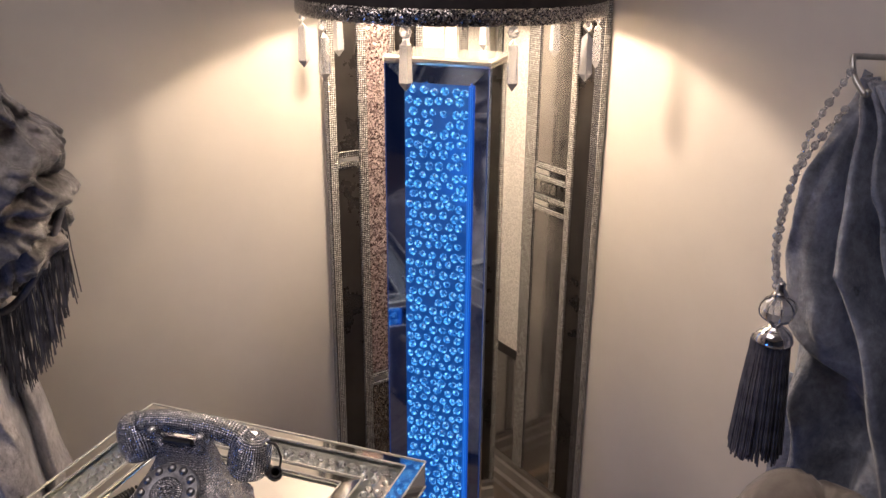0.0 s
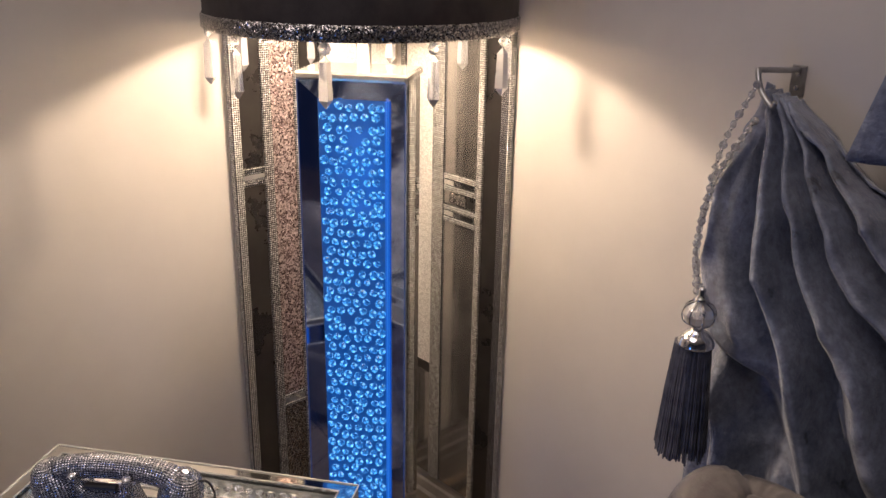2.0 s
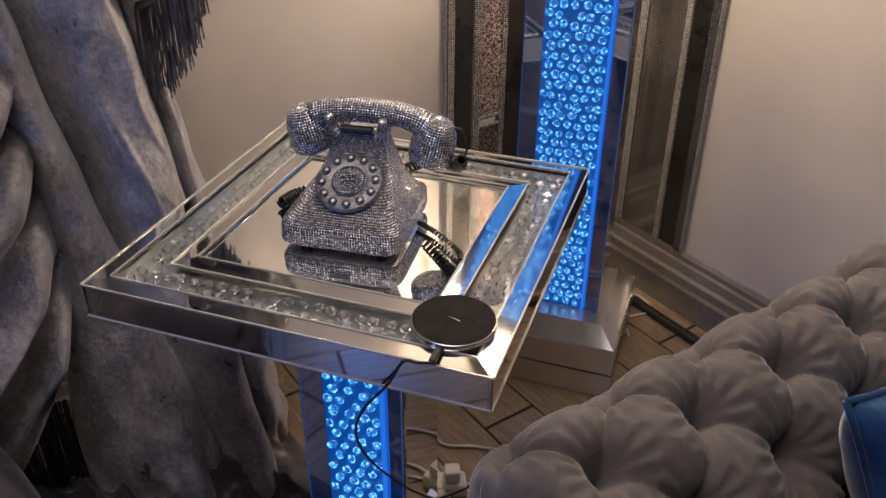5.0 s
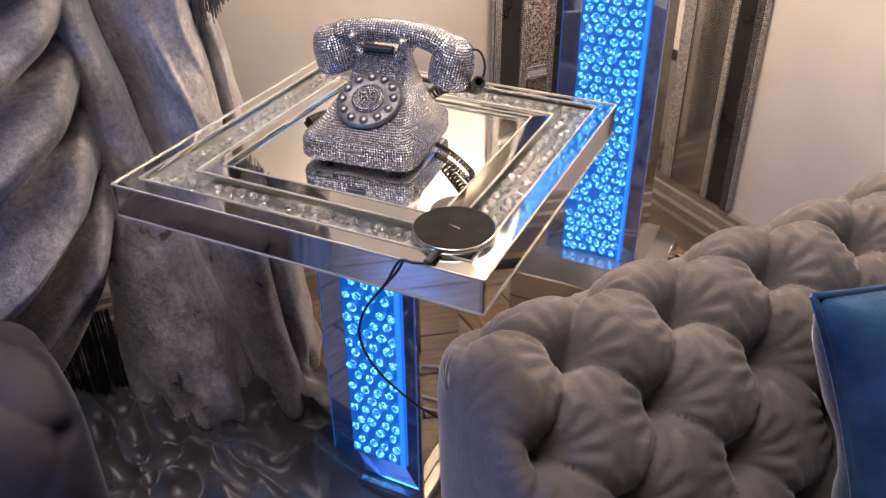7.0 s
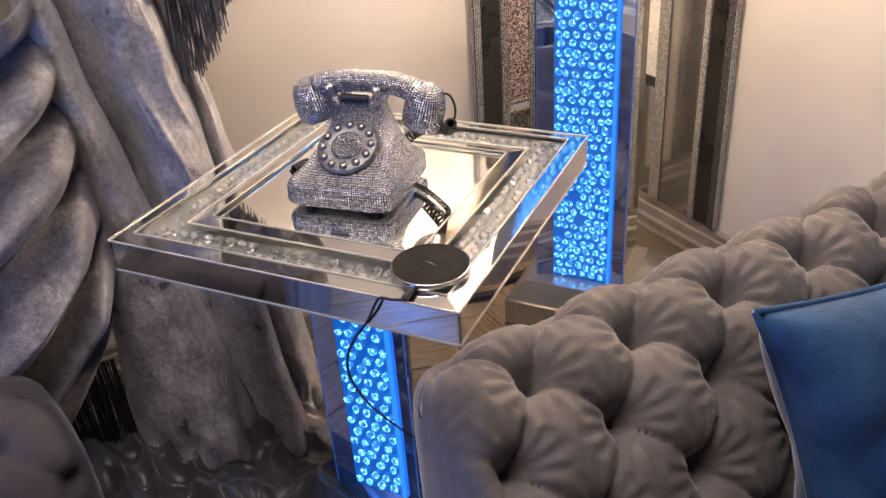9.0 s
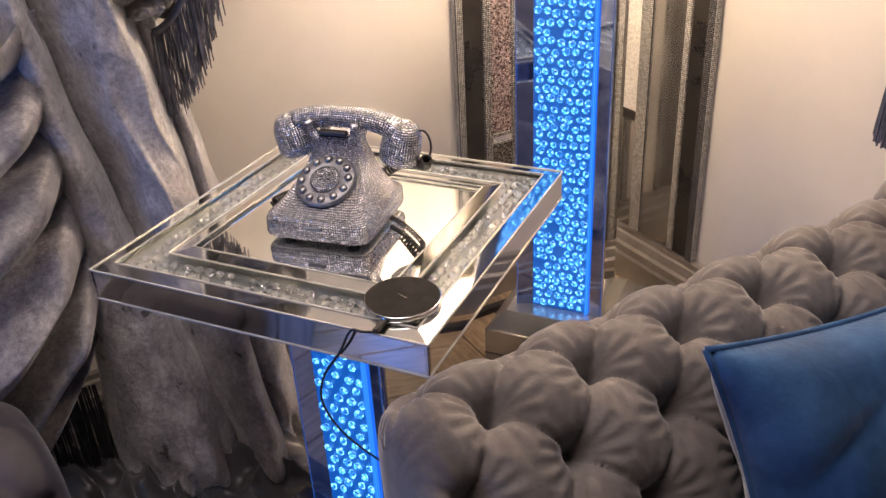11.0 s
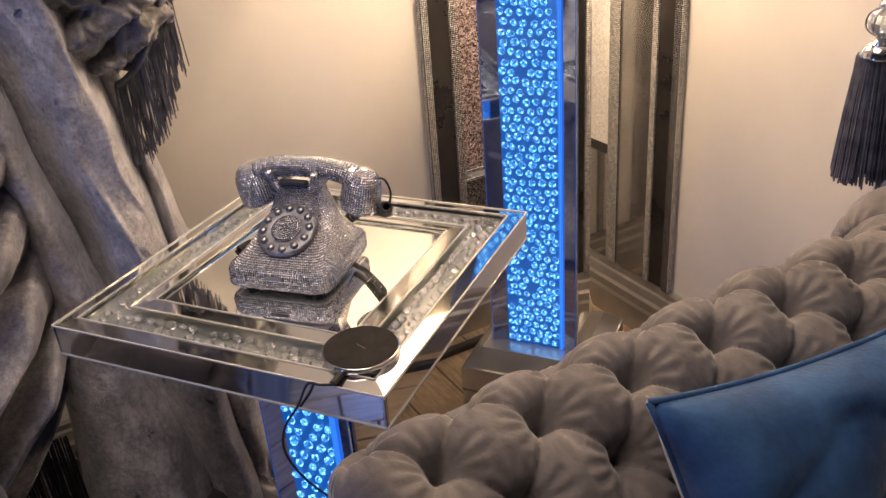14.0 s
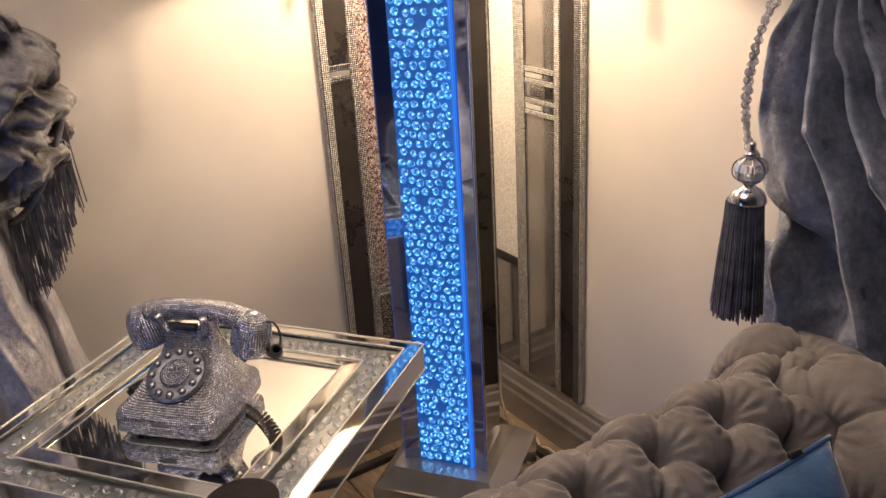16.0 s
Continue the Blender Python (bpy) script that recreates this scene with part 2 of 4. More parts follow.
M_DIAL = noisy(material("dial_silver", (0.4, 0.4, 0.42), 0.42, 0.7), (0.26, 0.26, 0.28), (0.40, 0.40, 0.42), 160.0, bump=0.3, bump_scale=500)
M_CHAIR = velvet("chair_velvet", (0.05, 0.046, 0.055), (0.085, 0.078, 0.09), 7.0, 0.2, bump=0.12)
# Blue tint and slight emission stand in for LED light in the bevels.
M_FRAME = noisy(material("blue_tinted_mirror", (0.5, 0.6, 0.8), 0.05, 1.0), (0.42, 0.52, 0.72), (0.54, 0.64, 0.84), 8.0)
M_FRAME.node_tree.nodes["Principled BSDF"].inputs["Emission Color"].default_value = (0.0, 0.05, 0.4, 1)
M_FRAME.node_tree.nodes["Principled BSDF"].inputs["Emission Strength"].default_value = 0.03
M_MATT = noisy(material("matt_black", (0.018, 0.017, 0.016), 0.75), (0.014, 0.013, 0.012), (0.024, 0.022, 0.021), 60.0)
M_MATT.node_tree.nodes["Principled BSDF"].inputs["Specular IOR Level"].default_value = 0.15
M_PLASTIC = noisy(material("black_plastic", (0.02, 0.019, 0.018), 0.45), (0.016, 0.015, 0.014), (0.028, 0.026, 0.025), 60.0)
M_CABLE_W = material("white_cable", (0.75, 0.72, 0.66), 0.45)
M_WHITE = material("white_plastic", (0.78, 0.76, 0.72), 0.4)
M_YELLOW = material("yellow_stand_in", (0.75, 0.5, 0.03), 0.5)


# ---- mesh helpers ----
def finish(name, bm, mat, smooth=False):
    me = bpy.data.meshes.new(name)
    bm.normal_update()
    if smooth:
        for f in bm.faces:
            f.smooth = True
    bm.to_mesh(me)
    bm.free()
    for m in (mat if isinstance(mat, (list, tuple)) else [mat]):
        me.materials.append(m)
    return me


def part(name, bm, mat, parent, label="", smooth=False, m=None):
    ob = new(name, finish(name, bm, mat, smooth))
    ob.parent = parent
    if m is not None:
        ob.matrix_basis = m
    return tagged(ob, label)


def thing(name, label, category, m=None, group="", kind=""):
    ob = new(name)
    ob.empty_display_size = 0.05
    if m is not None:
        ob.matrix_basis = m
    return tagged(ob, label, category, group, kind)


def block(x0, x1, y0, y1, z0, z1, bevel=0.0, segments=2):
    bm = bmesh.new()
    bmesh.ops.create_cube(bm, size=1.0)
    for v in bm.verts:
        v.co = Vector(((x0 + x1) / 2 + v.co.x * (x1 - x0), (y0 + y1) / 2 + v.co.y * (y1 - y0), (z0 + z1) / 2 + v.co.z * (z1 - z0)))
    if bevel:
        bmesh.ops.bevel(bm, geom=bm.edges[:], offset=bevel, segments=segments, affect="EDGES", profile=0.5)
    return bm


def band_rings(bm, rings):
    """Faces between rings of points, with a metric wrap: u round the body, v along it."""
    uv = bm.loops.layers.uv.new("wrap")
    n = len(rings[0])
    lengths = [sum((r[i].co - r[(i + 1) % n].co).length for i in range(n)) for r in rings]
    pitch = 1 / STONE_SCALE
    around = max(round(sorted(lengths)[len(lengths) * 2 // 3] / pitch), 1) * pitch
    run = []
    for r, total in zip(rings, lengths):
        s = [0.0]
        for i in range(n):
            s.append(s[-1] + (r[i].co - r[(i + 1) % n].co).length / total * around)
        run.append(s)
    v0 = 0.0
    for (a, sa), (b, sb) in zip(zip(rings, run), zip(rings[1:], run[1:])):
        v1 = v0 + sum((a[i].co - b[i].co).length for i in range(n)) / n
        for i in range(n):
            f = bm.faces.new((a[i], a[(i + 1) % n], b[(i + 1) % n], b[i]))
            for lp, (u, v) in zip(f.loops, ((sa[i], v0), (sa[i + 1], v0), (sb[i + 1], v1), (sb[i], v1))):
                lp[uv].uv = (u, v)
        v0 = v1


def lathe(profile, n=32, cap=True):
    """A turned body from (radius, z) pairs."""
    bm = bmesh.new()
    rings = [[bm.verts.new((r * math.cos(2 * math.pi * i / n), r * math.sin(2 * math.pi * i / n), z)) for i in range(n)] for r, z in profile]
    band_rings(bm, rings)
    if cap:
        bm.faces.new(list(reversed(rings[0])))
        bm.faces.new(rings[-1])
    return bm


def sheet(nu, nv, fn, thick=0.0):
    """A grid of points fn(u, v); with thickness it gets a back."""
    bm = bmesh.new()
    g = [[bm.verts.new(fn(i / nu, j / nv)) for j in range(nv + 1)] for i in range(nu + 1)]
    for i in range(nu):
        for j in range(nv):
            bm.faces.new((g[i][j], g[i + 1][j], g[i + 1][j + 1], g[i][j + 1]))
    if thick:
        bm.normal_update()
        bmesh.ops.solidify(bm, geom=bm.faces[:], thickness=thick)
    return bm


def tube(points, r, n=8):
    """A round cord along points."""
    bm = bmesh.new()
    pts = [Vector(p) for p in points]
    rings = []
    side = None
    for i, p in enumerate(pts):
        d = (pts[min(i + 1, len(pts) - 1)] - pts[max(i - 1, 0)]).normalized()
        if side is None:
            side = d.orthogonal().normalized()
        side = (side - d * side.dot(d)).normalized()
        up = d.cross(side)
        rad = r(i / (len(pts) - 1)) if callable(r) else r
        rings.append([bm.verts.new(p + rad * (math.cos(a) * side + math.sin(a) * up)) for a in (2 * math.pi * k / n for k in range(n))])
    band_rings(bm, rings)
    bm.faces.new(list(reversed(rings[0])))
    bm.faces.new(rings[-1])
    return bm


def curve_points(keys, n=40):
    """A smooth run through key points (Catmull-Rom)."""
    k = [Vector(p) for p in keys]
    k = [2 * k[0] - k[1]] + k + [2 * k[-1] - k[-2]]
    out = []
    segs = len(k) - 3
    for s in range(n + 1):
        f = s / n * segs
        i = min(int(f), segs - 1)
        t = f - i
        a, b, c, d = k[i:i + 4]
        out.append(0.5 * (2 * b + (c - a) * t + (2 * a - 5 * b + 4 * c - d) * t * t + (3 * b - a - 3 * c + d) * t ** 3))
    return out


def join(bm, other, m=None):
    """Adds other to bm, moved by m."""
    me = bpy.data.meshes.new("tmp")
    if m is not None:
        bmesh.ops.transform(other, matrix=m, verts=other.verts[:])
    other.to_mesh(me)
    other.free()
    bm.from_mesh(me)
    bpy.data.meshes.remove(me)
    return bm


def lit_gem(r):
    """A cut stone whose facets take three painted brightnesses by turns."""
    bm = gem(r, r * 1.6)
    bm.faces.ensure_lookup_table()
    for i, f in enumerate(bm.faces):
        f.material_index = (i * 5 + i // 8) % 3 if len(f.verts) == 4 else 0
    return bm


def gem(r, h):
    """A cut stone: flat table, crown, girdle and point, along z."""
    prof = [(0.0008, -h * 0.55), (r, 0.0), (r * 0.97, h * 0.08), (r * 0.55, h * 0.36)]
    return lathe(prof, 8)


# ---- room ----
XW, YW, ROOM_X, ROOM_Y, TOP = -0.474, 1.267, 3.0, -2.6, 2.4


def plain(name, bm, mat, label, category):
    return tagged(new(name, finish(name, bm, mat)), label, category, kind="structure")


plain("wall_west", block(XW - 0.12, XW, ROOM_Y - 0.12, YW + 0.12, 0, TOP), M_WALL, "cream painted plaster wall with a satin finish", "wall")
plain("wall_north", block(XW, ROOM_X, YW, YW + 0.12, 0, TOP), M_WALL, "cream painted plaster wall behind the curtain", "wall")
# East and south walls are out of view; their darkness cuts the bounce.
plain("wall_east", block(ROOM_X, ROOM_X + 0.12, ROOM_Y - 0.12, YW + 0.12, 0, TOP), M_WALL_UNSEEN, "unseen wall, dark blue-grey standing in for the dim room", "wall")
plain("wall_south", block(XW, ROOM_X, ROOM_Y - 0.12, ROOM_Y, 0, TOP), M_WALL_UNSEEN, "unseen wall, dark blue-grey standing in for the dim room", "wall")
plain("ceiling", block(XW - 0.12, ROOM_X + 0.12, ROOM_Y - 0.12, YW + 0.12, TOP, TOP + 0.1), M_CEIL, "white painted ceiling", "ceiling")
floor = plain("floor", block(XW - 0.12, ROOM_X + 0.12, ROOM_Y - 0.12, YW + 0.12, -0.1, -0.004), M_JOINT, "grey-brown wooden plank floor", "floor")


def skirting(name, along_x, a, b, wall):
    """A moulded board: profile of (out from wall, height), run along the wall."""
    prof = [(0.0, 0.0), (0.030, 0.0), (0.030, 0.067), (0.026, 0.075), (0.026, 0.094), (0.020, 0.101), (0.016, 0.121), (0.012, 0.126), (0.012, 0.138), (0.007, 0.145), (0.0, 0.145)]
    bm = bmesh.new()
    ends = []
    for s in (a, b):
        ends.append([bm.verts.new((s, wall - o, z) if along_x else (wall + o, s, z)) for o, z in prof])
    n = len(prof)
    for i in range(n):
        bm.faces.new((ends[0][i], ends[0][(i + 1) % n], ends[1][(i + 1) % n], ends[1][i]))
    bm.faces.new(ends[0])
    bm.faces.new(list(reversed(ends[1])))
    bmesh.ops.recalc_face_normals(bm, faces=bm.faces[:])
    return plain(name, bm, M_SKIRT, "silver painted moulded skirting board", "skirting")


skirting("baseboard_north", True, XW + 0.001, ROOM_X, YW)
skirting("baseboard_west", False, ROOM_Y, YW - 0.031, XW)
plain("trim_north", block(XW + 0.11, 0.45, YW - 0.095, YW - 0.075, 0.0, 0.018, 0.004), M_DARKTRIM, "dark low strip lying along the skirting", "trim")
plain("trim_west", block(XW + 0.075, XW + 0.095, 0.45, YW - 0.10, 0.0, 0.018, 0.004), M_DARKTRIM, "dark low strip lying along the skirting", "trim")


# ---- decorative wall panels beside the corner ----
def strip(parent, wall, a, b, z0, z1, mat, name, proud, label=""):
    """One upright strip of a wall panel; wall is 'w' or 'n', a to b along it."""
    if wall == "w":
        bm = block(XW + 0.003, XW + 0.003 + proud, a, b, z0, z1, 0.0015, 1)
    else:
        bm = block(a, b, YW - 0.003 - proud, YW - 0.003, z0, z1, 0.0015, 1)
    return part(name, bm, mat, parent, label)


PZ0, PZ1 = 0.148, 1.95
left = thing("mirror_panel", "tall narrow panel of black glass and rose glitter edged with rhinestones", "wall panel", group="corner mirror panels")
strip(left, "w", 0.840, 0.859, PZ0, PZ1, M_STONES, "stone_edge", 0.018)
strip(left, "w", 0.859, 0.910, PZ0, PZ1, M_BLACK, "black_strip", 0.012)
strip(left, "w", 0.910, 0.930, PZ0, PZ1, M_STONES, "stone_edge", 0.016)
strip(left, "w", 0.930, 0.984, 0.432, PZ1, M_ROSE, "glitter_strip", 0.013, "rose and silver glitter strip")
strip(left, "w", 0.930, 0.984, PZ0, 0.402, M_DARKSTONES, "glitter_strip", 0.013, "dark glitter strip")
strip(left, "w", 0.930, 0.984, 0.402, 0.410, M_STONES, "stone_bar", 0.016)
strip(left, "w", 0.930, 0.984, 0.410, 0.424, M_MIRROR, "mirror_bar", 0.014)
strip(left, "w", 0.930, 0.984, 0.424, 0.432, M_STONES, "stone_bar", 0.016)
strip(left, "w", 0.984, 0.998, PZ0, PZ1, M_STONES, "stone_edge", 0.016)
strip(left, "w", 0.998, 1.046, PZ0, PZ1, M_BLACK, "black_strip", 0.012)
strip(left, "w", 1.046, 1.064, PZ0, PZ1, M_STONES, "stone_edge", 0.018)
strip(left, "w", 1.064, 1.16, PZ0, PZ1, M_SILVER, "glitter_strip", 0.012, "pale silver glitter strip")
strip(left, "w", 1.16, 1.18, PZ0, PZ1, M_STONES, "stone_edge", 0.018)
strip(left, "w", 1.18, 1.245, PZ0, PZ1, M_SILVER, "glitter_strip", 0.012, "pale silver glitter strip")
for z in (0.922, 0.946):
    strip(left, "w", 0.860, 0.909, z, z + 0.012, M_STONES, "stone_bar", 0.0165)
strip(left, "w", 0.860, 0.909, 0.934, 0.946, M_MIRROR_BEVEL, "mirror_bar", 0.0145)

right = thing("mirror_panel", "tall narrow panel of smoked mirror and black glass edged with rhinestones", "wall panel", group="corner mirror panels")
strip(right, "n", -0.134, -0.113, PZ0, PZ1, M_STONES, "stone_edge", 0.018)
strip(right, "n", -0.182, -0.134, PZ0, PZ1, M_BLACK, "black_strip", 0.012)
strip(right, "n", -0.198, -0.182, PZ0, PZ1, M_STONES, "stone_edge", 0.016)
strip(right, "n", -0.297, -0.198, PZ0, PZ1, M_SMOKE, "smoked_mirror", 0.012, "smoked grey mirror strip")
strip(right, "n", -0.334, -0.297, PZ0, PZ1, M_STONES, "stone_edge", 0.016)
strip(right, "n", -0.424, -0.334, 0.45, PZ1, M_SILVER, "glitter_strip", 0.012, "pale silver glitter strip")
strip(right, "n", -0.424, -0.334, 0.427, 0.45, M_BLACK, "black_bar", 0.014)
strip(right, "n", -0.424, -0.334, PZ0, 0.427, M_SMOKE, "smoked_mirror", 0.012)
strip(right, "n", -0.440, -0.424, PZ0, PZ1, M_STONES, "stone_edge", 0.016)
for z in (0.816, 0.843, 0.885, 0.911):
    strip(right, "n", -0.296, -0.199, z, z + 0.012, M_STONES, "stone_bar", 0.0165)
strip(right, "n", -0.280, -0.228, 0.858, 0.882, M_DARKSTONES, "glitter_inset", 0.0145)
strip(right, "n", -0.225, -0.205, 0.858, 0.882, M_BLACK, "black_inset", 0.0145)
for z in (0.828, 0.897):
    strip(right, "n", -0.296, -0.199, z, z + 0.0135, M_MIRROR_BEVEL, "mirror_bar", 0.0145)


# ---- crystal-filled glass faces ----
def crystals(parent, x0, x1, z0, z1, y, r, mat, name, pitch, seed, flat=False, label=""):
    """Rows of cut stones scattered over a face (the x-z plane at y, or x-y at z=y when flat)."""
    rnd = random.Random(seed)
    me = finish(name, lit_gem(r), mat) if isinstance(mat, list) else finish(name, gem(r, r * 1.6), mat)
    rows = max(1, int((z1 - z0) / pitch))
    cols = max(1, int((x1 - x0) / pitch))
    for j in range(rows):
        for i in range(cols):
            if rnd.random() < 0.02:
                continue
            x = x0 + (i + 0.5 + (0.25 if j % 2 else -0.25)) * (x1 - x0) / cols + rnd.uniform(-0.13, 0.13) * pitch
            z = z0 + (j + 0.5) * (z1 - z0) / rows + rnd.uniform(-0.15, 0.15) * pitch
            x = min(max(x, x0 + r), x1 - r)
            ob = new(name, me)
            ob.parent = parent
            s = rnd.uniform(0.85, 1.1)
            tilt = Euler((rnd.uniform(-0.35, 0.35), rnd.uniform(-0.35, 0.35), rnd.uniform(0, 6.28)))
            if flat:
                ob.matrix_basis = Matrix.Translation((x, z, y)) @ tilt.to_matrix().to_4x4() @ Matrix.Scale(s, 4)
            else:
                ob.matrix_basis = Matrix.Translation((x, y, z)) @ pose(0, 0, 0, 90) @ tilt.to_matrix().to_4x4() @ Matrix.Scale(s, 4)


def framed_face(parent, half, depth, z0, z1, edge, sink, low):
    """The front face of a mirrored column: a mitred bevelled frame round a sunken lit panel. Front lies at y = -depth."""
    y, x, ix = -depth, half, half - edge
    iz0, iz1 = z0 + (edge if low else 0.001), z1 - edge
    quads = {
        "top": [(-x, y, z1), (x, y, z1), (ix, y + sink, iz1), (-ix, y + sink, iz1)],
        "bottom": [(-ix, y + sink, iz0), (ix, y + sink, iz0), (x, y, z0), (-x, y, z0)],
        "left": [(-x, y, z0), (-x, y, z1), (-ix, y + sink, iz1), (-ix, y + sink, iz0)],
        "right": [(ix, y + sink, iz0), (ix, y + sink, iz1), (x, y, z1), (x, y, z0)],
    }
    for key, q in quads.items():
        if key == "bottom" and not low:
            continue
        bm = bmesh.new()
        f = bm.faces.new([bm.verts.new(p) for p in q])
        bmesh.ops.recalc_face_normals(bm, faces=[f])
        if f.normal.y > 0:
            f.normal_flip()
        bm.normal_update()
        bmesh.ops.solidify(bm, geom=bm.faces[:], thickness=0.003)
        part("bevelled_frame", bm, M_FRAME, parent, "bevelled mirror strip, blue LED reflection put into tint and emission")
    for sx in (-1, 1):
        part("edge_line", block(sx * x - 0.0008, sx * x + 0.0008, y - 0.0008, y + 0.0008, z0, z1), M_EDGE_DIM, parent, "thin glass edge with blue emission for caught LED light")
    part("inner_line", block(ix - 0.0008, ix + 0.0018, y + sink - 0.003, y + sink - 0.001, iz0, iz1), M_LED_EDGE, parent, "thin glass edge with blue emission for caught LED light")
    return ix, y + sink, iz0, iz1


# ---- floor lamp ----
lamp = thing("floor_lamp", "mirrored pillar lamp with blue-lit crystals and black drum shade", "lamp", pose(LAMP[0], LAMP[1], 0, 0, 0, 36.2))
bm = bmesh.new()
rings = [[bm.verts.new((w * sx, w * sy, z)) for sx, sy in ((-1, -1), (1, -1), (1, 1), (-1, 1))] for w, z in ((0.142, 0.002), (0.142, 0.117), (0.139, 0.121), (0.106, 0.154))]
for lo, hi in zip(rings, rings[1:]):
    for k in range(4):
        bm.faces.new((lo[k], lo[(k + 1) % 4], hi[(k + 1) % 4], hi[k]))
bm.faces.new(list(reversed(rings[0])))
bm.faces.new(rings[-1])
part("base", bm, M_BASE, lamp, "mirrored square base with a sloping top")
part("base_seam", block(-0.1428, 0.1428, -0.1428, 0.1428, 0.058, 0.061), M_DARKTRIM, lamp, "dark joint between mirror strips")
CX, CD, CB, CZ0, CZ1 = 0.091, 0.075, 0.036, 0.155, 1.173
part("column_back", block(-CX, CX, -CD + 0.016, CB, CZ0, CZ1, 0.002, 1), M_MIRROR, lamp, "mirrored column sides")
part("cap", block(-CX - 0.004, CX + 0.004, -CD - 0.004, CB + 0.004, CZ1, CZ1 + 0.014, 0.004, 1), M_BASE, lamp, "bevelled mirror cap")
ix, iy, iz0, iz1 = framed_face(lamp, CX, CD, CZ0, CZ1, 0.031, 0.010, False)
part("led_panel", block(-ix, ix, iy + 0.001, iy + 0.004, iz0, iz1), M_LED, lamp, "blue glowing LED panel")
part("led_strip", block(ix - 0.004, ix - 0.001, iy - 0.007, iy - 0.001, iz0, iz1), M_LED_EDGE, lamp, "bright blue LED strip")
crystals(lamp, -ix + 0.002, ix - 0.004, iz0 + 0.004, iz1 - 0.003, iy - 0.003, 0.0076, LIT, "crystal", 0.0180, 3)
part("stem", lathe([(0.011, CZ1 + 0.014), (0.011, SHADE_Z + 0.2)], 20), M_CHROME, lamp, "chrome stem", True)
shade = part("shade", lathe([(SHADE_R, SHADE_Z), (SHADE_R, SHADE_Z + 0.30), (SHADE_R - 0.004, SHADE_Z + 0.30), (SHADE_R - 0.004, SHADE_Z), (SHADE_R, SHADE_Z)], 72, False), M_SHADE, lamp, "black fabric drum shade", True)
part("lining", lathe([(SHADE_R - 0.005, SHADE_Z + 0.003), (SHADE_R - 0.005, SHADE_Z + 0.297)], 72, False), M_SHADE_IN, shade, "pale lining", True)
part("trim_band", lathe([(SHADE_R + 0.001, SHADE_Z - 0.003), (SHADE_R + 0.004, SHADE_Z), (SHADE_R + 0.004, SHADE_Z + 0.018), (SHADE_R + 0.001, SHADE_Z + 0.021)], 96, False), M_DARKSTONES, shade, "dark rhinestone band", True)
part("bulb", lathe([(0.012, SHADE_Z + 0.20), (0.014, SHADE_Z + 0.19)], 12), M_WHITE, lamp)
bead_me = finish("bead", gem(0.010, 0.014), M_CRYSTAL)
bm = lathe([(0.001, 0.0), (0.0085, -0.008), (0.0105, -0.062), (0.001, -0.074)], 4)
prism_me = finish("prism", bm, M_CRYSTAL)
for k in range(10):
    a = math.radians(-90 + 36 * k + 4)
    x, y = (SHADE_R - 0.006) * math.cos(a), (SHADE_R - 0.006) * math.sin(a)
    ob = new("prism_pendant", prism_me)
    ob.parent, ob.matrix_basis = lamp, pose(x, y, SHADE_Z - 0.022, 0, 0, math.degrees(a) + 30)
    ob2 = new("bead", bead_me)
    ob2.parent, ob2.matrix_basis = ob, pose(0, 0, 0.010, 90, 0, 60)


# ---- side table ----
S, H = 0.507, 0.606
table = thing("side_table", "square mirrored pedestal table with a crystal-filled border and blue-lit pillar", "table", pose(0.062, 0.3455, 0, 0, 0, 36.2))
h = S / 2
OUT, IN0, IN1 = 0.024, 0.074, 0.098


def ring(parent, a, b, za, zb, mat, name, label, thick=0.003):
    """Four mitred strips between half-widths a (outer, at za) and b (inner, at zb)."""
    for k in range(4):
        bm = bmesh.new()
        f = bm.faces.new([bm.verts.new(p) for p in ((-a, -a, za), (a, -a, za), (b, -b, zb), (-b, -b, zb))])
        if f.normal.z < 0:
            f.normal_flip()
        bm.normal_update()
        bmesh.ops.solidify(bm, geom=bm.faces[:], thickness=thick)
        part(name, bm, mat, parent, label, m=pose(0, 0, 0, 0, 0, 90 * k))


for k in range(4):
    part("apron", block(-h, h, -h, -h + 0.006, H - 0.047, H - 0.003, 0.001, 1), M_MIRROR, table, "mirrored table edge", m=pose(0, 0, 0, 0, 0, 90 * k))
part("underside", block(-h + 0.007, h - 0.007, -h + 0.007, h - 0.007, H - 0.045, H - 0.025), M_DARKTRIM, table, "dark underside")
ring(table, h, h - OUT, H - 0.0022, H + 0.0006, M_MIRROR_BEVEL, "border", "bevelled mirror border")
part("crystal_tray", block(-h + 0.007, h - 0.007, -h + 0.007, h - 0.007, H - 0.024, H - 0.016), M_TRAY, table, "mirrored tray under the crystals")
ring(table, h - IN0, h - IN1, H - 0.0025, H + 0.001, M_MIRROR_BEVEL, "inner_frame", "bevelled mirror frame")
part("centre_mirror", block(-h + IN1, h - IN1, -h + IN1, h - IN1, H - 0.012, H - 0.004, 0.001, 1), M_MIRROR, table, "square mirror top")
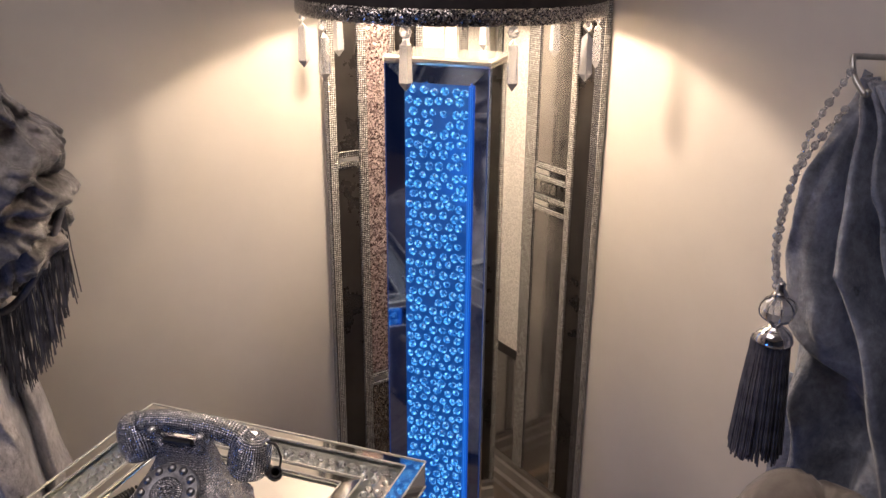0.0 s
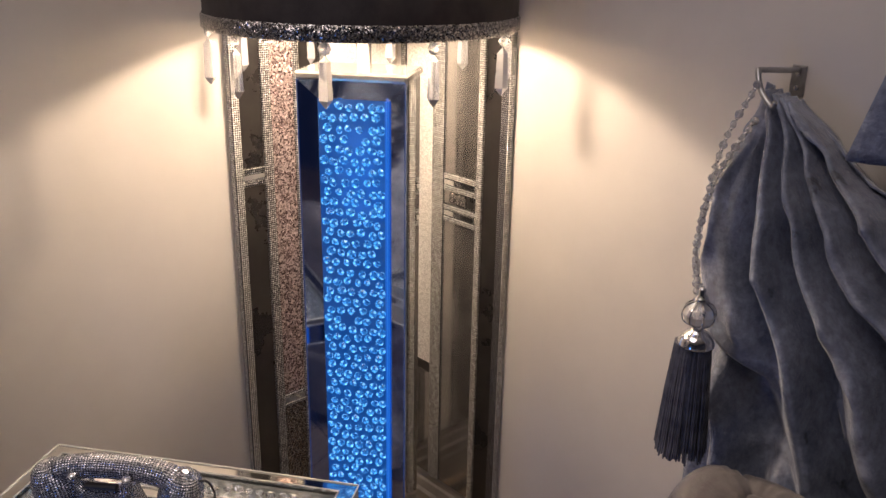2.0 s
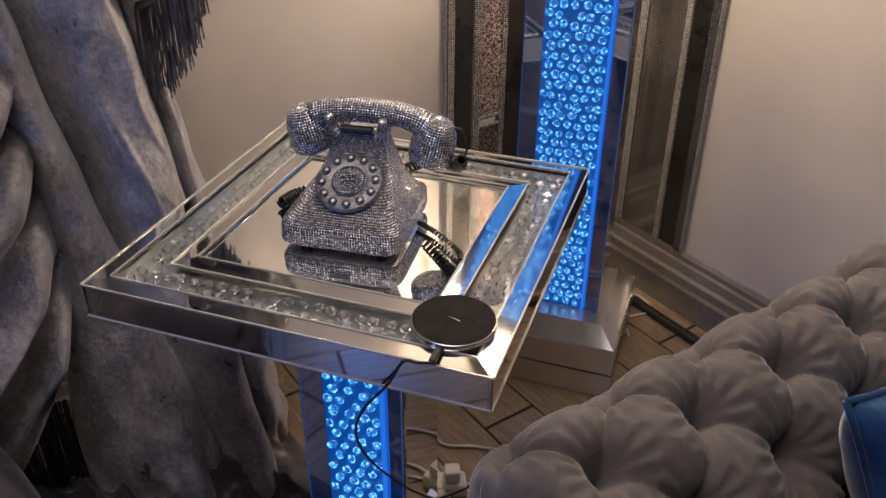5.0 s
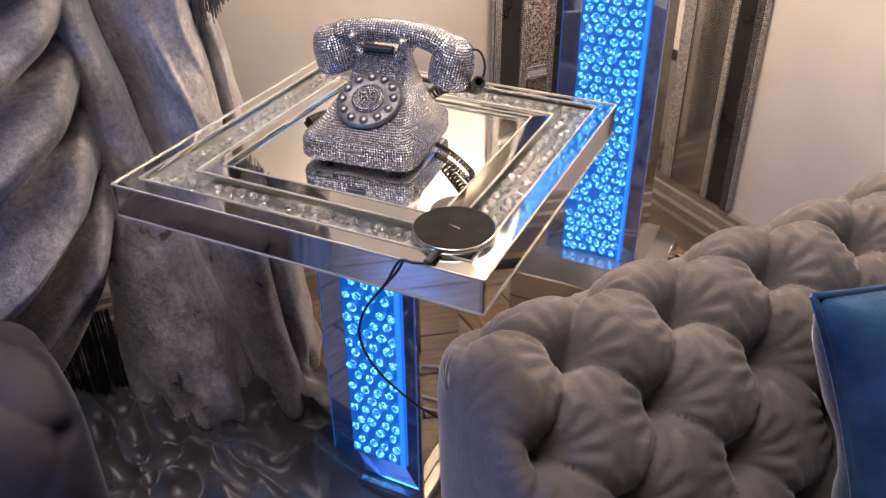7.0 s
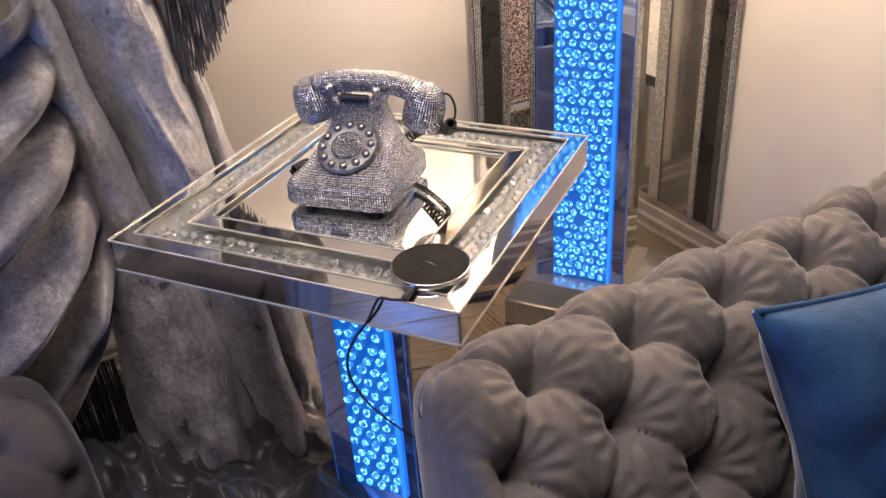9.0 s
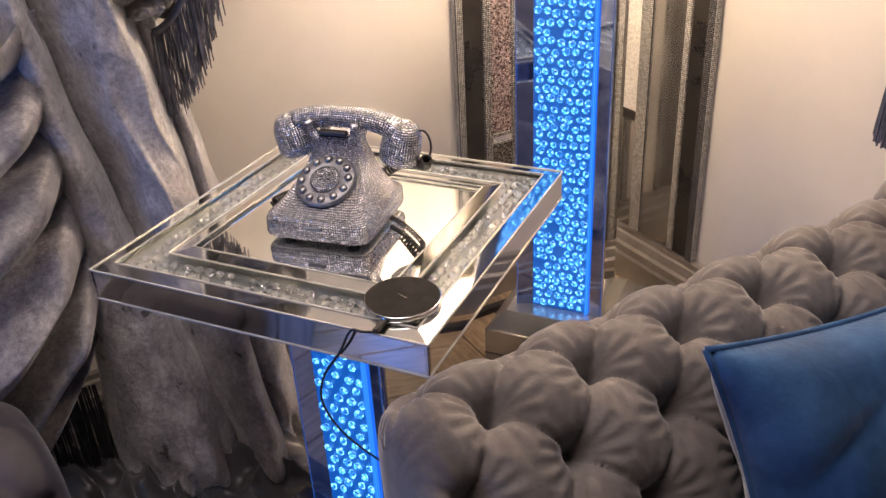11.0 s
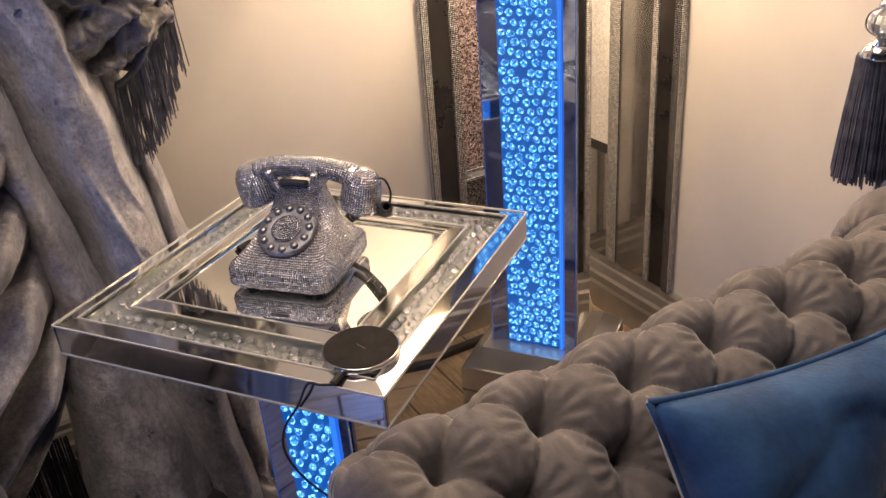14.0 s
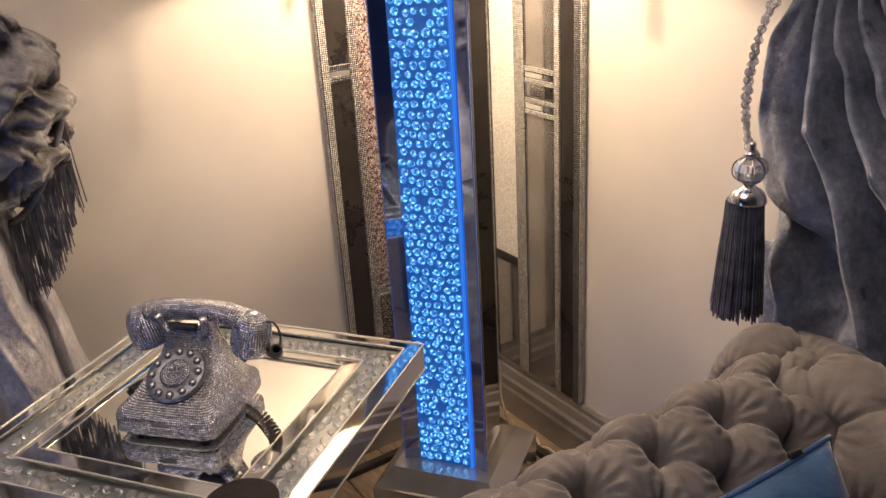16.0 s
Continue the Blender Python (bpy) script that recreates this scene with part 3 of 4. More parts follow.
for k in range(4):
    holder = part("crystal_channel", block(-h + OUT, h - OUT, -h + OUT, -h + OUT + 0.002, H - 0.0155, H - 0.006), M_MIRROR_BEVEL, table, m=pose(0, 0, 0, 0, 0, 90 * k))
    crystals(holder, -h + OUT + 0.004, h - IN0 - 0.004, -h + OUT + 0.006, -h + IN0 - 0.004, H - 0.010, 0.0078, M_CLEAR, "crystal", 0.0180, 11 + k, True)
    bm = bmesh.new()
    a, b2 = h - OUT, h - IN0
    bm.faces.new([bm.verts.new(p) for p in ((-a, -a, H - 0.003), (a, -a, H - 0.003), (b2, -b2, H - 0.003), (-b2, -b2, H - 0.003))])
    cover = part("glass_cover", bm, M_COVER, table, "clear glass strip", m=pose(0, 0, 0, 0, 0, 90 * k))
    cover.visible_shadow = False
for k in range(4):
    for a, z, wide, nm in ((h, H - 0.0015, 0.0016, "outer_edge"), (h - OUT, H + 0.0012, 0.0011, "channel_edge"), (h - IN0, H - 0.0008, 0.0013, "frame_edge"), (h - IN1, H + 0.0012, 0.0011, "mirror_edge"), (h, H - 0.0465, 0.0016, "lower_edge")):
        part(nm, block(-a, a, -a - wide, -a + wide * 0.4, z - 0.0009, z + 0.0009), M_EDGE, table, "polished pale glass edge", m=pose(0, 0, 0, 0, 0, 90 * k))
PX, PZ_0, PZ_1 = 0.078, 0.028, H - 0.046
part("base", block(-0.10, 0.10, -0.10, 0.10, 0.0, 0.026, 0.004, 1), M_SMOKE, table, "dark mirrored base plate")
part("pillar", block(-PX, PX, -PX + 0.016, PX, PZ_0, PZ_1, 0.002, 1), M_MIRROR, table, "mirrored pillar sides")
ix, iy, iz0, iz1 = framed_face(table, PX, PX, PZ_0, PZ_1, 0.03, 0.010, True)
part("led_panel", block(-ix, ix, iy + 0.001, iy + 0.004, iz0, iz1), M_LED, table, "blue glowing LED panel")
part("led_strip", block(ix - 0.004, ix - 0.001, iy - 0.007, iy - 0.001, iz0, iz1), M_LED_EDGE, table, "bright blue LED strip")
crystals(table, -ix + 0.002, ix - 0.004, iz0 + 0.003, iz1 - 0.003, iy - 0.003, 0.0076, LIT, "crystal", 0.0212, 23)


# ---- telephone on the table ----
def rounded_loop(hw, y0, y1, z, n=48, p=6.0):
    cy, hd = (y0 + y1) / 2, (y1 - y0) / 2
    out = []
    for i in range(n):
        a = 2 * math.pi * i / n
        c, s = math.cos(a), math.sin(a)
        out.append((math.copysign(abs(c) ** (2 / p), c) * hw, cy + math.copysign(abs(s) ** (2 / p), s) * hd, z))
    return out


def loft(loops):
    bm = bmesh.new()
    rings = [[bm.verts.new(p) for p in lp] for lp in loops]
    band_rings(bm, rings)
    bm.faces.new(list(reversed(rings[0])))
    bm.faces.new(rings[-1])
    return bm


phone = thing("rotary_telephone", "vintage style dial telephone covered in silver rhinestones on the table", "telephone", pose(0.119, 0.275, H - 0.004, 0, 0, 41.8))
sections = [(0.008, 0.075, 0.000, 0.152), (0.011, 0.079, -0.003, 0.156), (0.016, 0.080, -0.004, 0.157), (0.021, 0.0795, -0.0035, 0.157), (0.023, 0.0785, -0.003, 0.156), (0.025, 0.0795, -0.0035, 0.157),
            (0.033, 0.0795, -0.003, 0.157), (0.038, 0.078, -0.001, 0.155), (0.0415, 0.0735, 0.004, 0.151), (0.047, 0.067, 0.013, 0.148), (0.055, 0.061, 0.028, 0.145),
            (0.065, 0.0555, 0.046, 0.142), (0.075, 0.0505, 0.063, 0.140), (0.087, 0.0455, 0.081, 0.137), (0.100, 0.041, 0.089, 0.133), (0.114, 0.037, 0.092, 0.130), (0.128, 0.035, 0.093, 0.128)]
part("body", loft([rounded_loop(w, a, b, z, p=5.0 + 4.0 * min(max((0.07 - z) / 0.04, 0), 1)) for z, w, a, b in sections]), M_PHONE, phone, smooth=True)
for x in (-0.05, 0.05):
    for y in (0.02, 0.12):
        part("foot", lathe([(0.008, 0.0), (0.008, 0.009)], 12), M_PLASTIC, phone, "black rubber foot", m=pose(x, y, 0))
for sx in (-1, 1):
    for y in (0.094, 0.128):
        part("cradle_prong", tube(curve_points([(sx * 0.024, y, 0.120), (sx * 0.032, y, 0.132), (sx * 0.036, y + (0.006 if y > 0.11 else -0.006), 0.150)], 8), lambda t: 0.0085 - 0.003 * t, 10), M_PHONE, phone, smooth=True)
part("cradle_slot", block(-0.022, 0.022, 0.087, 0.097, 0.130, 0.137, 0.002, 1), M_PLASTIC, phone, "dark cradle slot")
slope = pose(0, 0.0545, 0.0745, 30)
dial = part("dial", lathe([(0.040, -0.006), (0.0435, 0.0), (0.0435, 0.004), (0.041, 0.006), (0.024, 0.006), (0.022, 0.005)], 48), M_DIAL, phone, "grey silver number dial", True, slope)
part("dial_centre", lathe([(0.022, 0.004), (0.0215, 0.0085), (0.015, 0.0105), (0.001, 0.011)], 32), M_PHONE, dial, "stone-set dial centre", True)
stud = finish("dial_button", lathe([(0.0058, 0.005), (0.0055, 0.009), (0.003, 0.0105), (0.0005, 0.0108)], 14), M_STEEL, True)
for k in range(12):
    a = math.radians(30 * k + 10)
    ob = new("dial_button", stud)
    ob.parent, ob.matrix_basis = dial, pose(0.0345 * math.cos(a), 0.0345 * math.sin(a), 0)
part("name_plate", block(-0.014, 0.014, -0.0048, -0.002, 0.026, 0.032, 0.0008, 1), M_STEEL, phone, "blank metal plate", m=pose(0, 0, 0))
keys = [(-0.072, 0.110, 0.127), (-0.057, 0.110, 0.142), (-0.025, 0.110, 0.150), (0.012, 0.110, 0.1515), (0.049, 0.110, 0.150), (0.08, 0.110, 0.142), (0.095, 0.110, 0.127)]
handset = part("handset", tube(curve_points(keys, 36), lambda t: 0.016 + 0.007 * (2 * t - 1) ** 4, 20), M_PHONE, phone, smooth=True)
cup = lambda: lathe([(0.004, 0.027), (0.014, 0.0245), (0.0215, 0.018), (0.0262, 0.008), (0.0285, -0.004), (0.0292, -0.016), (0.0285, -0.028), (0.0265, -0.034), (0.022, -0.037), (0.001, -0.037)], 32)
part("earpiece", cup(), M_PHONE, handset, smooth=True, m=pose(-0.074, 0.110, 0.126, 0, -14))
part("mouthpiece", cup(), M_PHONE, handset, smooth=True, m=pose(0.097, 0.110, 0.126, 0, 14))


def coil(path, r, wire, turns, n=None):
    pts = curve_points(path, n or turns * 12)
    out = []
    for i, p in enumerate(pts):
        d = (pts[min(i + 1, len(pts) - 1)] - pts[max(i - 1, 0)]).normalized()
        s = d.cross(Vector((0, 0, 1)))
        s = s.normalized() if s.length > 1e-4 else Vector((1, 0, 0))
        u = s.cross(d)
        a = 2 * math.pi * turns * i / (len(pts) - 1)
        out.append(p + r * (math.cos(a) * s + math.sin(a) * u))
    return tube(out, wire, 5)


part("cord_lead", tube(curve_points([(0.112, 0.11, 0.138), (0.130, 0.112, 0.138), (0.138, 0.112, 0.120), (0.134, 0.112, 0.100), (0.120, 0.118, 0.090)], 24), 0.0017, 6), M_PLASTIC, phone, "black handset cord", True)
part("coiled_cord", coil([(0.133, 0.104, 0.100), (0.126, 0.116, 0.086), (0.104, 0.134, 0.079), (0.06, 0.165, 0.058), (0.01, 0.175, 0.02), (-0.05, 0.172, 0.010), (-0.10, 0.13, 0.010), (-0.115, 0.095, 0.010)], 0.0070, 0.0021, 56), M_PLASTIC, phone, "black coiled cord", True)
part("line_cord", coil([(0.074, 0.095, 0.008), (0.105, 0.075, 0.008), (0.145, 0.035, 0.008), (0.152, 0.018, 0.006)], 0.0030, 0.0011, 24), M_PLASTIC, phone, "black coiled line cord", True)

# ---- charging pad ----
pad = thing("charging_pad", "round black wireless charging pad with a chrome rim on the table", "charger", pose(0.324, 0.307, H + 0.001, 0, 0, 36))
part("rim", lathe([(0.040, 0.0), (0.0475, 0.0015), (0.0485, 0.005), (0.0475, 0.0085), (0.0462, 0.009)], 64), M_CHROME, pad, "polished chrome rim", True)
part("face", lathe([(0.0462, 0.0085), (0.046, 0.0098), (0.001, 0.0098)], 64), M_MATT, pad, "matt black charging face")
part("mark", block(-0.008, 0.008, -0.0005, 0.0005, 0.0099, 0.0101), M_SMOKE, pad, m=pose(0, 0, 0, 0, 0, -20))
part("plug", block(-0.004, 0.004, -0.072, -0.046, 0.0005, 0.0065, 0.0015, 1), M_PLASTIC, pad, "black cable plug")
cable = thing("charging_cable", "thin black charging cable hanging off the table", "cable")
part("lead", tube(curve_points([(0.366, 0.249, H + 0.004), (0.360, 0.236, H + 0.006), (0.347, 0.226, H + 0.003), (0.335, 0.214, H - 0.03), (0.305, 0.200, H - 0.08), (0.272, 0.205, 0.46), (0.25, 0.235, 0.38), (0.235, 0.29, 0.29), (0.222, 0.335, 0.23), (0.215, 0.365, 0.20), (0.225, 0.40, 0.205), (0.25, 0.43, 0.23), (0.30, 0.47, 0.15), (0.36, 0.52, 0.03), (0.40, 0.56, 0.004)], 90), 0.0017, 6), M_PLASTIC, cable, "", True)



# ---- tufted sofa ----
def smooth01(x):
    x = min(max(x, 0.0), 1.0)
    return x * x * (3 - 2 * x)


def profile_at(prof, s):
    """A point and the normal on a polyline at arc length s."""
    for (x0, z0), (x1, z1) in zip(prof, prof[1:]):
        d = math.hypot(x1 - x0, z1 - z0)
        if s <= d or (x1, z1) == prof[-1]:
            t = min(s / d, 1.0)
            return x0 + (x1 - x0) * t, z0 + (z1 - z0) * t, -(z1 - z0) / d, (x1 - x0) / d
        s -= d


def refine(prof, times=3):
    for _ in range(times):
        out = [prof[0]]
        for a, b in zip(prof, prof[1:]):
            out += [(a[0] * 0.75 + b[0] * 0.25, a[1] * 0.75 + b[1] * 0.25), (a[0] * 0.25 + b[0] * 0.75, a[1] * 0.25 + b[1] * 0.75)]
        out.append(prof[-1])
        prof = out
    return prof


def puff(l, s, pl, ps, deep):
    """Diamond tufting: raised between buttons, pleated along the diagonals, deep at each button."""
    a, b = l / pl + s / (2 * ps), l / pl - s / (2 * ps)
    sa, sb = abs(math.sin(math.pi * a)), abs(math.sin(math.pi * b))
    ca, cb = a - round(a), b - round(b)
    dl, ds = (ca + cb) / 2 * pl, (ca - cb) * ps
    r = math.hypot(dl, ds)
    ang = math.atan2(ds, dl)
    fan = math.sin(ang * 15 + 40 * l) * math.exp(-((r - 0.034) / 0.020) ** 2)
    edge = min(sa, sb)
    crease = math.exp(-edge / 0.13) * (0.30 + 0.70 * math.exp(-(r / 0.050) ** 2))
    pinch = math.exp(-(edge / 0.055) ** 1.5) * (0.45 + 0.55 * math.exp(-(r / 0.045) ** 2))
    return deep * (0.13 * sa * sb - 0.15 * crease - 0.11 * pinch - 0.18 * math.exp(-(r / 0.034) ** 2) - 0.85 * math.exp(-(r / 0.0140) ** 1.8) + 0.038 * fan)


def tufted(prof, length, s_row, pl, ps, deep, front, l0=0.0, step=0.0033, s_from=0.0, fade=0.10, back=0.0, s_to=99.0):
    """A padded roll: profile (across, up) swept along length; rows of buttons start at arc length s_row."""
    prof = refine(prof)
    total = sum(math.hypot(b[0] - a[0], b[1] - a[1]) for a, b in zip(prof, prof[1:]))
    nl, ns = int(length / step), int(total / step)
    cx, cz = sum(p[0] for p in prof) / len(prof), sum(p[1] for p in prof) / len(prof)

    def fn(u, v):
        l, s = u * length, v * total
        x, z, nx, nz = profile_at(prof, s)
        w = smooth01((s - s_from) / fade) * smooth01((s_to - s) / 0.06)
        f = puff(l - l0, s - s_row, pl, ps, deep) * w * smooth01((l + 0.02) / 0.07)
        f += 0.0035 * noise.noise(Vector((l * 9, s * 9, 3.1)))
        inset = 0.0
        if l < front:
            inset = front - math.sqrt(max(front * front - (front - l) ** 2, 0.0))
        if back and length - l < back:
            inset = back - math.sqrt(max(back * back - (back - length + l) ** 2, 0.0))
        f -= inset
        z2 = z + nz * f
        return x + nx * f, l, max(z2, 0.03) if z > 0.03 else z
    bm = sheet(nl, ns, fn)
    ends = [[v for v in bm.verts if abs(v.co.y - e) < 1e-6] for e in (0.0, length)]
    for es in ends:
        es.sort(key=lambda v: 0)
        try:
            bm.faces.new(es)
        except ValueError:
            pass
    bmesh.ops.recalc_face_normals(bm, faces=bm.faces[:])
    return bm


sofa = thing("tufted_sofa", "taupe velvet sofa with deep-buttoned arm and back beside the table", "sofa")
ARM = [(0.522, 0.04), (0.52, 0.311), (0.516, 0.522), (0.514, 0.622), (0.538, 0.67), (0.586, 0.676), (0.642, 0.654), (0.698, 0.602), (0.755, 0.522), (0.795, 0.417), (0.805, 0.311)]
ARM_Y0, ARM_L, PL, PS = 0.172, 0.88, 0.116, 0.0715
arc = lambda prof, k: sum(math.hypot(b[0] - a[0], b[1] - a[1]) for a, b in zip(prof[:k], prof[1:k + 1]))
S1 = arc(ARM, 5) + 0.020
RISE = Matrix(((1, 0, 0, 0), (0, 1, 0, 0), (0, 0.028, 1, 0), (0, 0, 0, 1)))
arm = part("arm", tufted(ARM, ARM_L, S1, PL, PS, 0.044, 0.045, l0=0.266 - ARM_Y0, s_from=S1 - 0.15, fade=0.12), M_SOFA, sofa, smooth=True, m=pose(0, ARM_Y0, 0) @ RISE)
button_me = finish("button", lathe([(0.009, -0.003), (0.0085, 0.001), (0.005, 0.0035), (0.0005, 0.004)], 14), M_SOFA, True)


def buttons(parent, prof, s_row, pl, ps, l0, rows, count, deep, length):
    prof = refine(prof)
    for r in range(rows):
        s = s_row + ps * r
        x, z, nx, nz = profile_at(prof, s)
        for k in range(-1, count):
            l = l0 + pl * (k + (0.5 if r % 2 else 0.0))
            if 0.05 < l < length - 0.05:
                ob = new("button", button_me)
                ob.parent = parent
                up = Vector((nx, 0, nz))
                m = up.to_track_quat("Z", "Y").to_matrix().to_4x4()
                m.translation = Vector((x, l, z)) - up * (deep * 1.14)
                ob.matrix_basis = m


buttons(arm, ARM, S1, PL, PS, 0.266 - ARM_Y0, 4, 8, 0.044, ARM_L)
BACK = [(-0.13, 0.04), (-0.125, 0.40), (-0.12, 0.58), (-0.085, 0.655), (-0.02, 0.672), (0.045, 0.645), (0.085, 0.57), (0.12, 0.46), (0.135, 0.32)]
S2 = arc(BACK, 4) + 0.01
back = part("back", tufted(BACK, 1.75, S2, 0.15, 0.085, 0.036, 0.07, l0=0.13, s_from=S2 - 0.20, fade=0.12), M_SOFA, sofa, smooth=True, m=pose(0.465, 1.00, 0, 0, 0, -90) @ Matrix.Diagonal((1, 1, 1.04, 1)))
buttons(back, BACK, S2, 0.15, 0.085, 0.13, 3, 12, 0.036, 1.75)
part("seat", block(0.76, 2.12, 0.20, 0.90, 0.24, 0.42, 0.035, 4), M_SOFA, sofa, smooth=True)
part("seat_base", block(0.50, 2.14, 0.24, 1.08, 0.05, 0.24, 0.01, 2), M_SOFA, sofa)
for x in (0.55, 2.05):
    for y in (0.28, 1.02):
        part("leg", lathe([(0.018, 0.0), (0.026, 0.05)], 14), M_PLASTIC, sofa, "black wooden leg", m=pose(x, y, 0))

# ---- scatter cushion ----
c1, c2 = Vector((0.700, 0.421, 0.717)), Vector((0.742, 0.835, 0.711))
down = Vector((0.155, -0.035, -0.335))
ex = (c2 - c1).normalized()
ez = -(down - ex * down.dot(ex)).normalized()
ey = ez.cross(ex)
W, D = (c2 - c1).length, down.length
rot = Matrix((ex, ey, ez)).transposed().to_4x4()
rot.translation = (c1 + c2) / 2 - ez * D / 2
cushion = thing("scatter_cushion", "blue velvet cushion with piped edges leaning on the sofa arm", "cushion", rot)


def pillow(u, v, side):
    a, b = 2 * u - 1, 2 * v - 1
    t = max(0.0, (1 - a ** 4) * (1 - b ** 4)) ** 0.55
    pinch = 1 - 0.11 * (1 - b * b) * a * a
    pinch2 = 1 - 0.09 * (1 - a * a) * b * b
    wr = 0.011 * noise.noise(Vector((a * 3.2, b * 3.2, side * 4.0))) * t
    crease = (0.016 * math.exp(-((a + b * 0.6 + 0.75) / 0.10) ** 2) + 0.012 * math.exp(-((a - b * 0.9 - 0.9) / 0.09) ** 2) + 0.010 * (1 - abs(noise.noise(Vector((a * 2.2 + b, b * 2.0 - a, 5.5))))) ** 6) * t
    return (a * W / 2 * pinch, side * (0.074 * t + wr - crease) , b * D / 2 * pinch2)


bm = sheet(44, 44, lambda u, v: pillow(u, v, 1))
join(bm, sheet(44, 44, lambda u, v: pillow(u, v, -1)))
bmesh.ops.remove_doubles(bm, verts=bm.verts[:], dist=0.0004)
bmesh.ops.recalc_face_normals(bm, faces=bm.faces[:])
part("cover", bm, M_CUSHION, cushion, smooth=True)
edge = [pillow(t, 1, 1) for t in np.linspace(0, 1, 24)] + [pillow(1, 1 - t, 1) for t in np.linspace(0.04, 1, 24)] + [pillow(1 - t, 0, 1) for t in np.linspace(0.04, 1, 24)] + [pillow(0, t, 1) for t in np.linspace(0.04, 1, 24)]
part("piping", tube(edge, 0.0034, 7), M_CUSHION, cushion, "corded blue edge", True)
part("zip_pull", block(-0.004, 0.014, -0.003, 0.003, -0.002, 0.004, 0.001, 1), M_PLASTIC, cushion, "dark zip pull", m=pose(W / 2 * 0.72, 0.0, D / 2 * 0.985))

# ---- buttoned pouffe ----
pouf = thing("tufted_armchair", "grey velvet buttoned armchair arm beside the curtain", "armchair")
PARM = [(0.0, 0.04), (0.0, 0.25), (0.004, 0.38), (0.04, 0.445), (0.13, 0.462), (0.24, 0.44), (0.33, 0.38), (0.36, 0.25), (0.36, 0.04)]
S3 = arc(PARM, 4) - 0.05
parm = part("arm", tufted(PARM, 0.62, S3, 0.14, 0.095, 0.030, 0.06, l0=0.10, s_from=S3 - 0.22, fade=0.12, step=0.008), M_CHAIR, pouf, smooth=True, m=pose(0.215, -0.105, 0, 0, 0, 180 + 8))
buttons(parm, PARM, S3, 0.14, 0.095, 0.10, 3, 5, 0.030, 0.62)



# ---- curtains ----
def lerp_keys(keys, t):
    """Piecewise smooth value from (t, value) keys."""
    for (a, va), (b, vb) in zip(keys, keys[1:]):
        if t <= b:
            k = (t - a) / (b - a)
            k = min(max(k, 0), 1)
            return va + (vb - va) * (k * k * (3 - 2 * k) * 0.5 + k * 0.5)
    return keys[-1][1]


def fold(t, sharp=0.7):
    """A hanging fold: broad crest, narrow valley."""
    c = 0.5 + 0.5 * math.cos(2 * math.pi * t)
    return c ** sharp


def fringe(parent, pts, length, mat, seed, spread=0.012, r=0.0011, name="fringe", label="", per=1.0, lean=(0, 0, 0)):
    """Hanging threads along a line of points, as one tasselled edging."""
    rnd = random.Random(seed)
    bm = bmesh.new()
    for p in pts:
        for _ in range(int(per) if per >= 1 else 1):
            q = Vector(p) + Vector((rnd.uniform(-1, 1), rnd.uniform(-1, 1), 0)) * spread * 0.35
            L = length * rnd.uniform(0.86, 1.06)
            sw = Vector((rnd.uniform(-1, 1), rnd.uniform(-1, 1), 0)) * spread + Vector(lean) * L
            keys = [q, q + Vector((0, 0, -0.5 * L)) + sw * 0.35, q + Vector((0, 0, -L)) + sw]
            join(bm, tube(keys, r, 4))
    return part(name, bm, mat, parent, label)


curtain = thing("crushed_velvet_curtain", "silver-grey crushed velvet curtain tied back and pooling on the floor", "curtain", group="velvet curtains")
FALL_LEFT = [(0.0, -0.040), (0.15, -0.035), (0.30, -0.022), (0.50, -0.010), (0.80, -0.020), (0.95, -0.030), (1.20, -0.20), (1.96, -0.55)]
FALL_RIGHT = [(0.0, 0.335), (0.20, 0.315), (0.40, 0.285), (0.60, 0.248), (0.77, 0.213), (0.90, 0.196), (1.10, 0.18), (1.96, 0.12)]
VALLEY_ONE = [(0.0, 0.58), (0.12, 0.55), (0.35, 0.46), (0.55, 0.36), (0.80, 0.25), (1.0, 0.20), (1.96, 0.20)]
VALLEY_TWO = [(0.0, 0.77), (0.40, 0.82), (0.60, 0.845), (0.80, 0.87), (1.96, 0.87)]


def panel(t, lean):
    """One broad fold between two creases, its crest moved by lean."""
    return max(math.sin(math.pi * min(max(t, 0.0), 1.0) ** lean), 0.0) ** 0.62


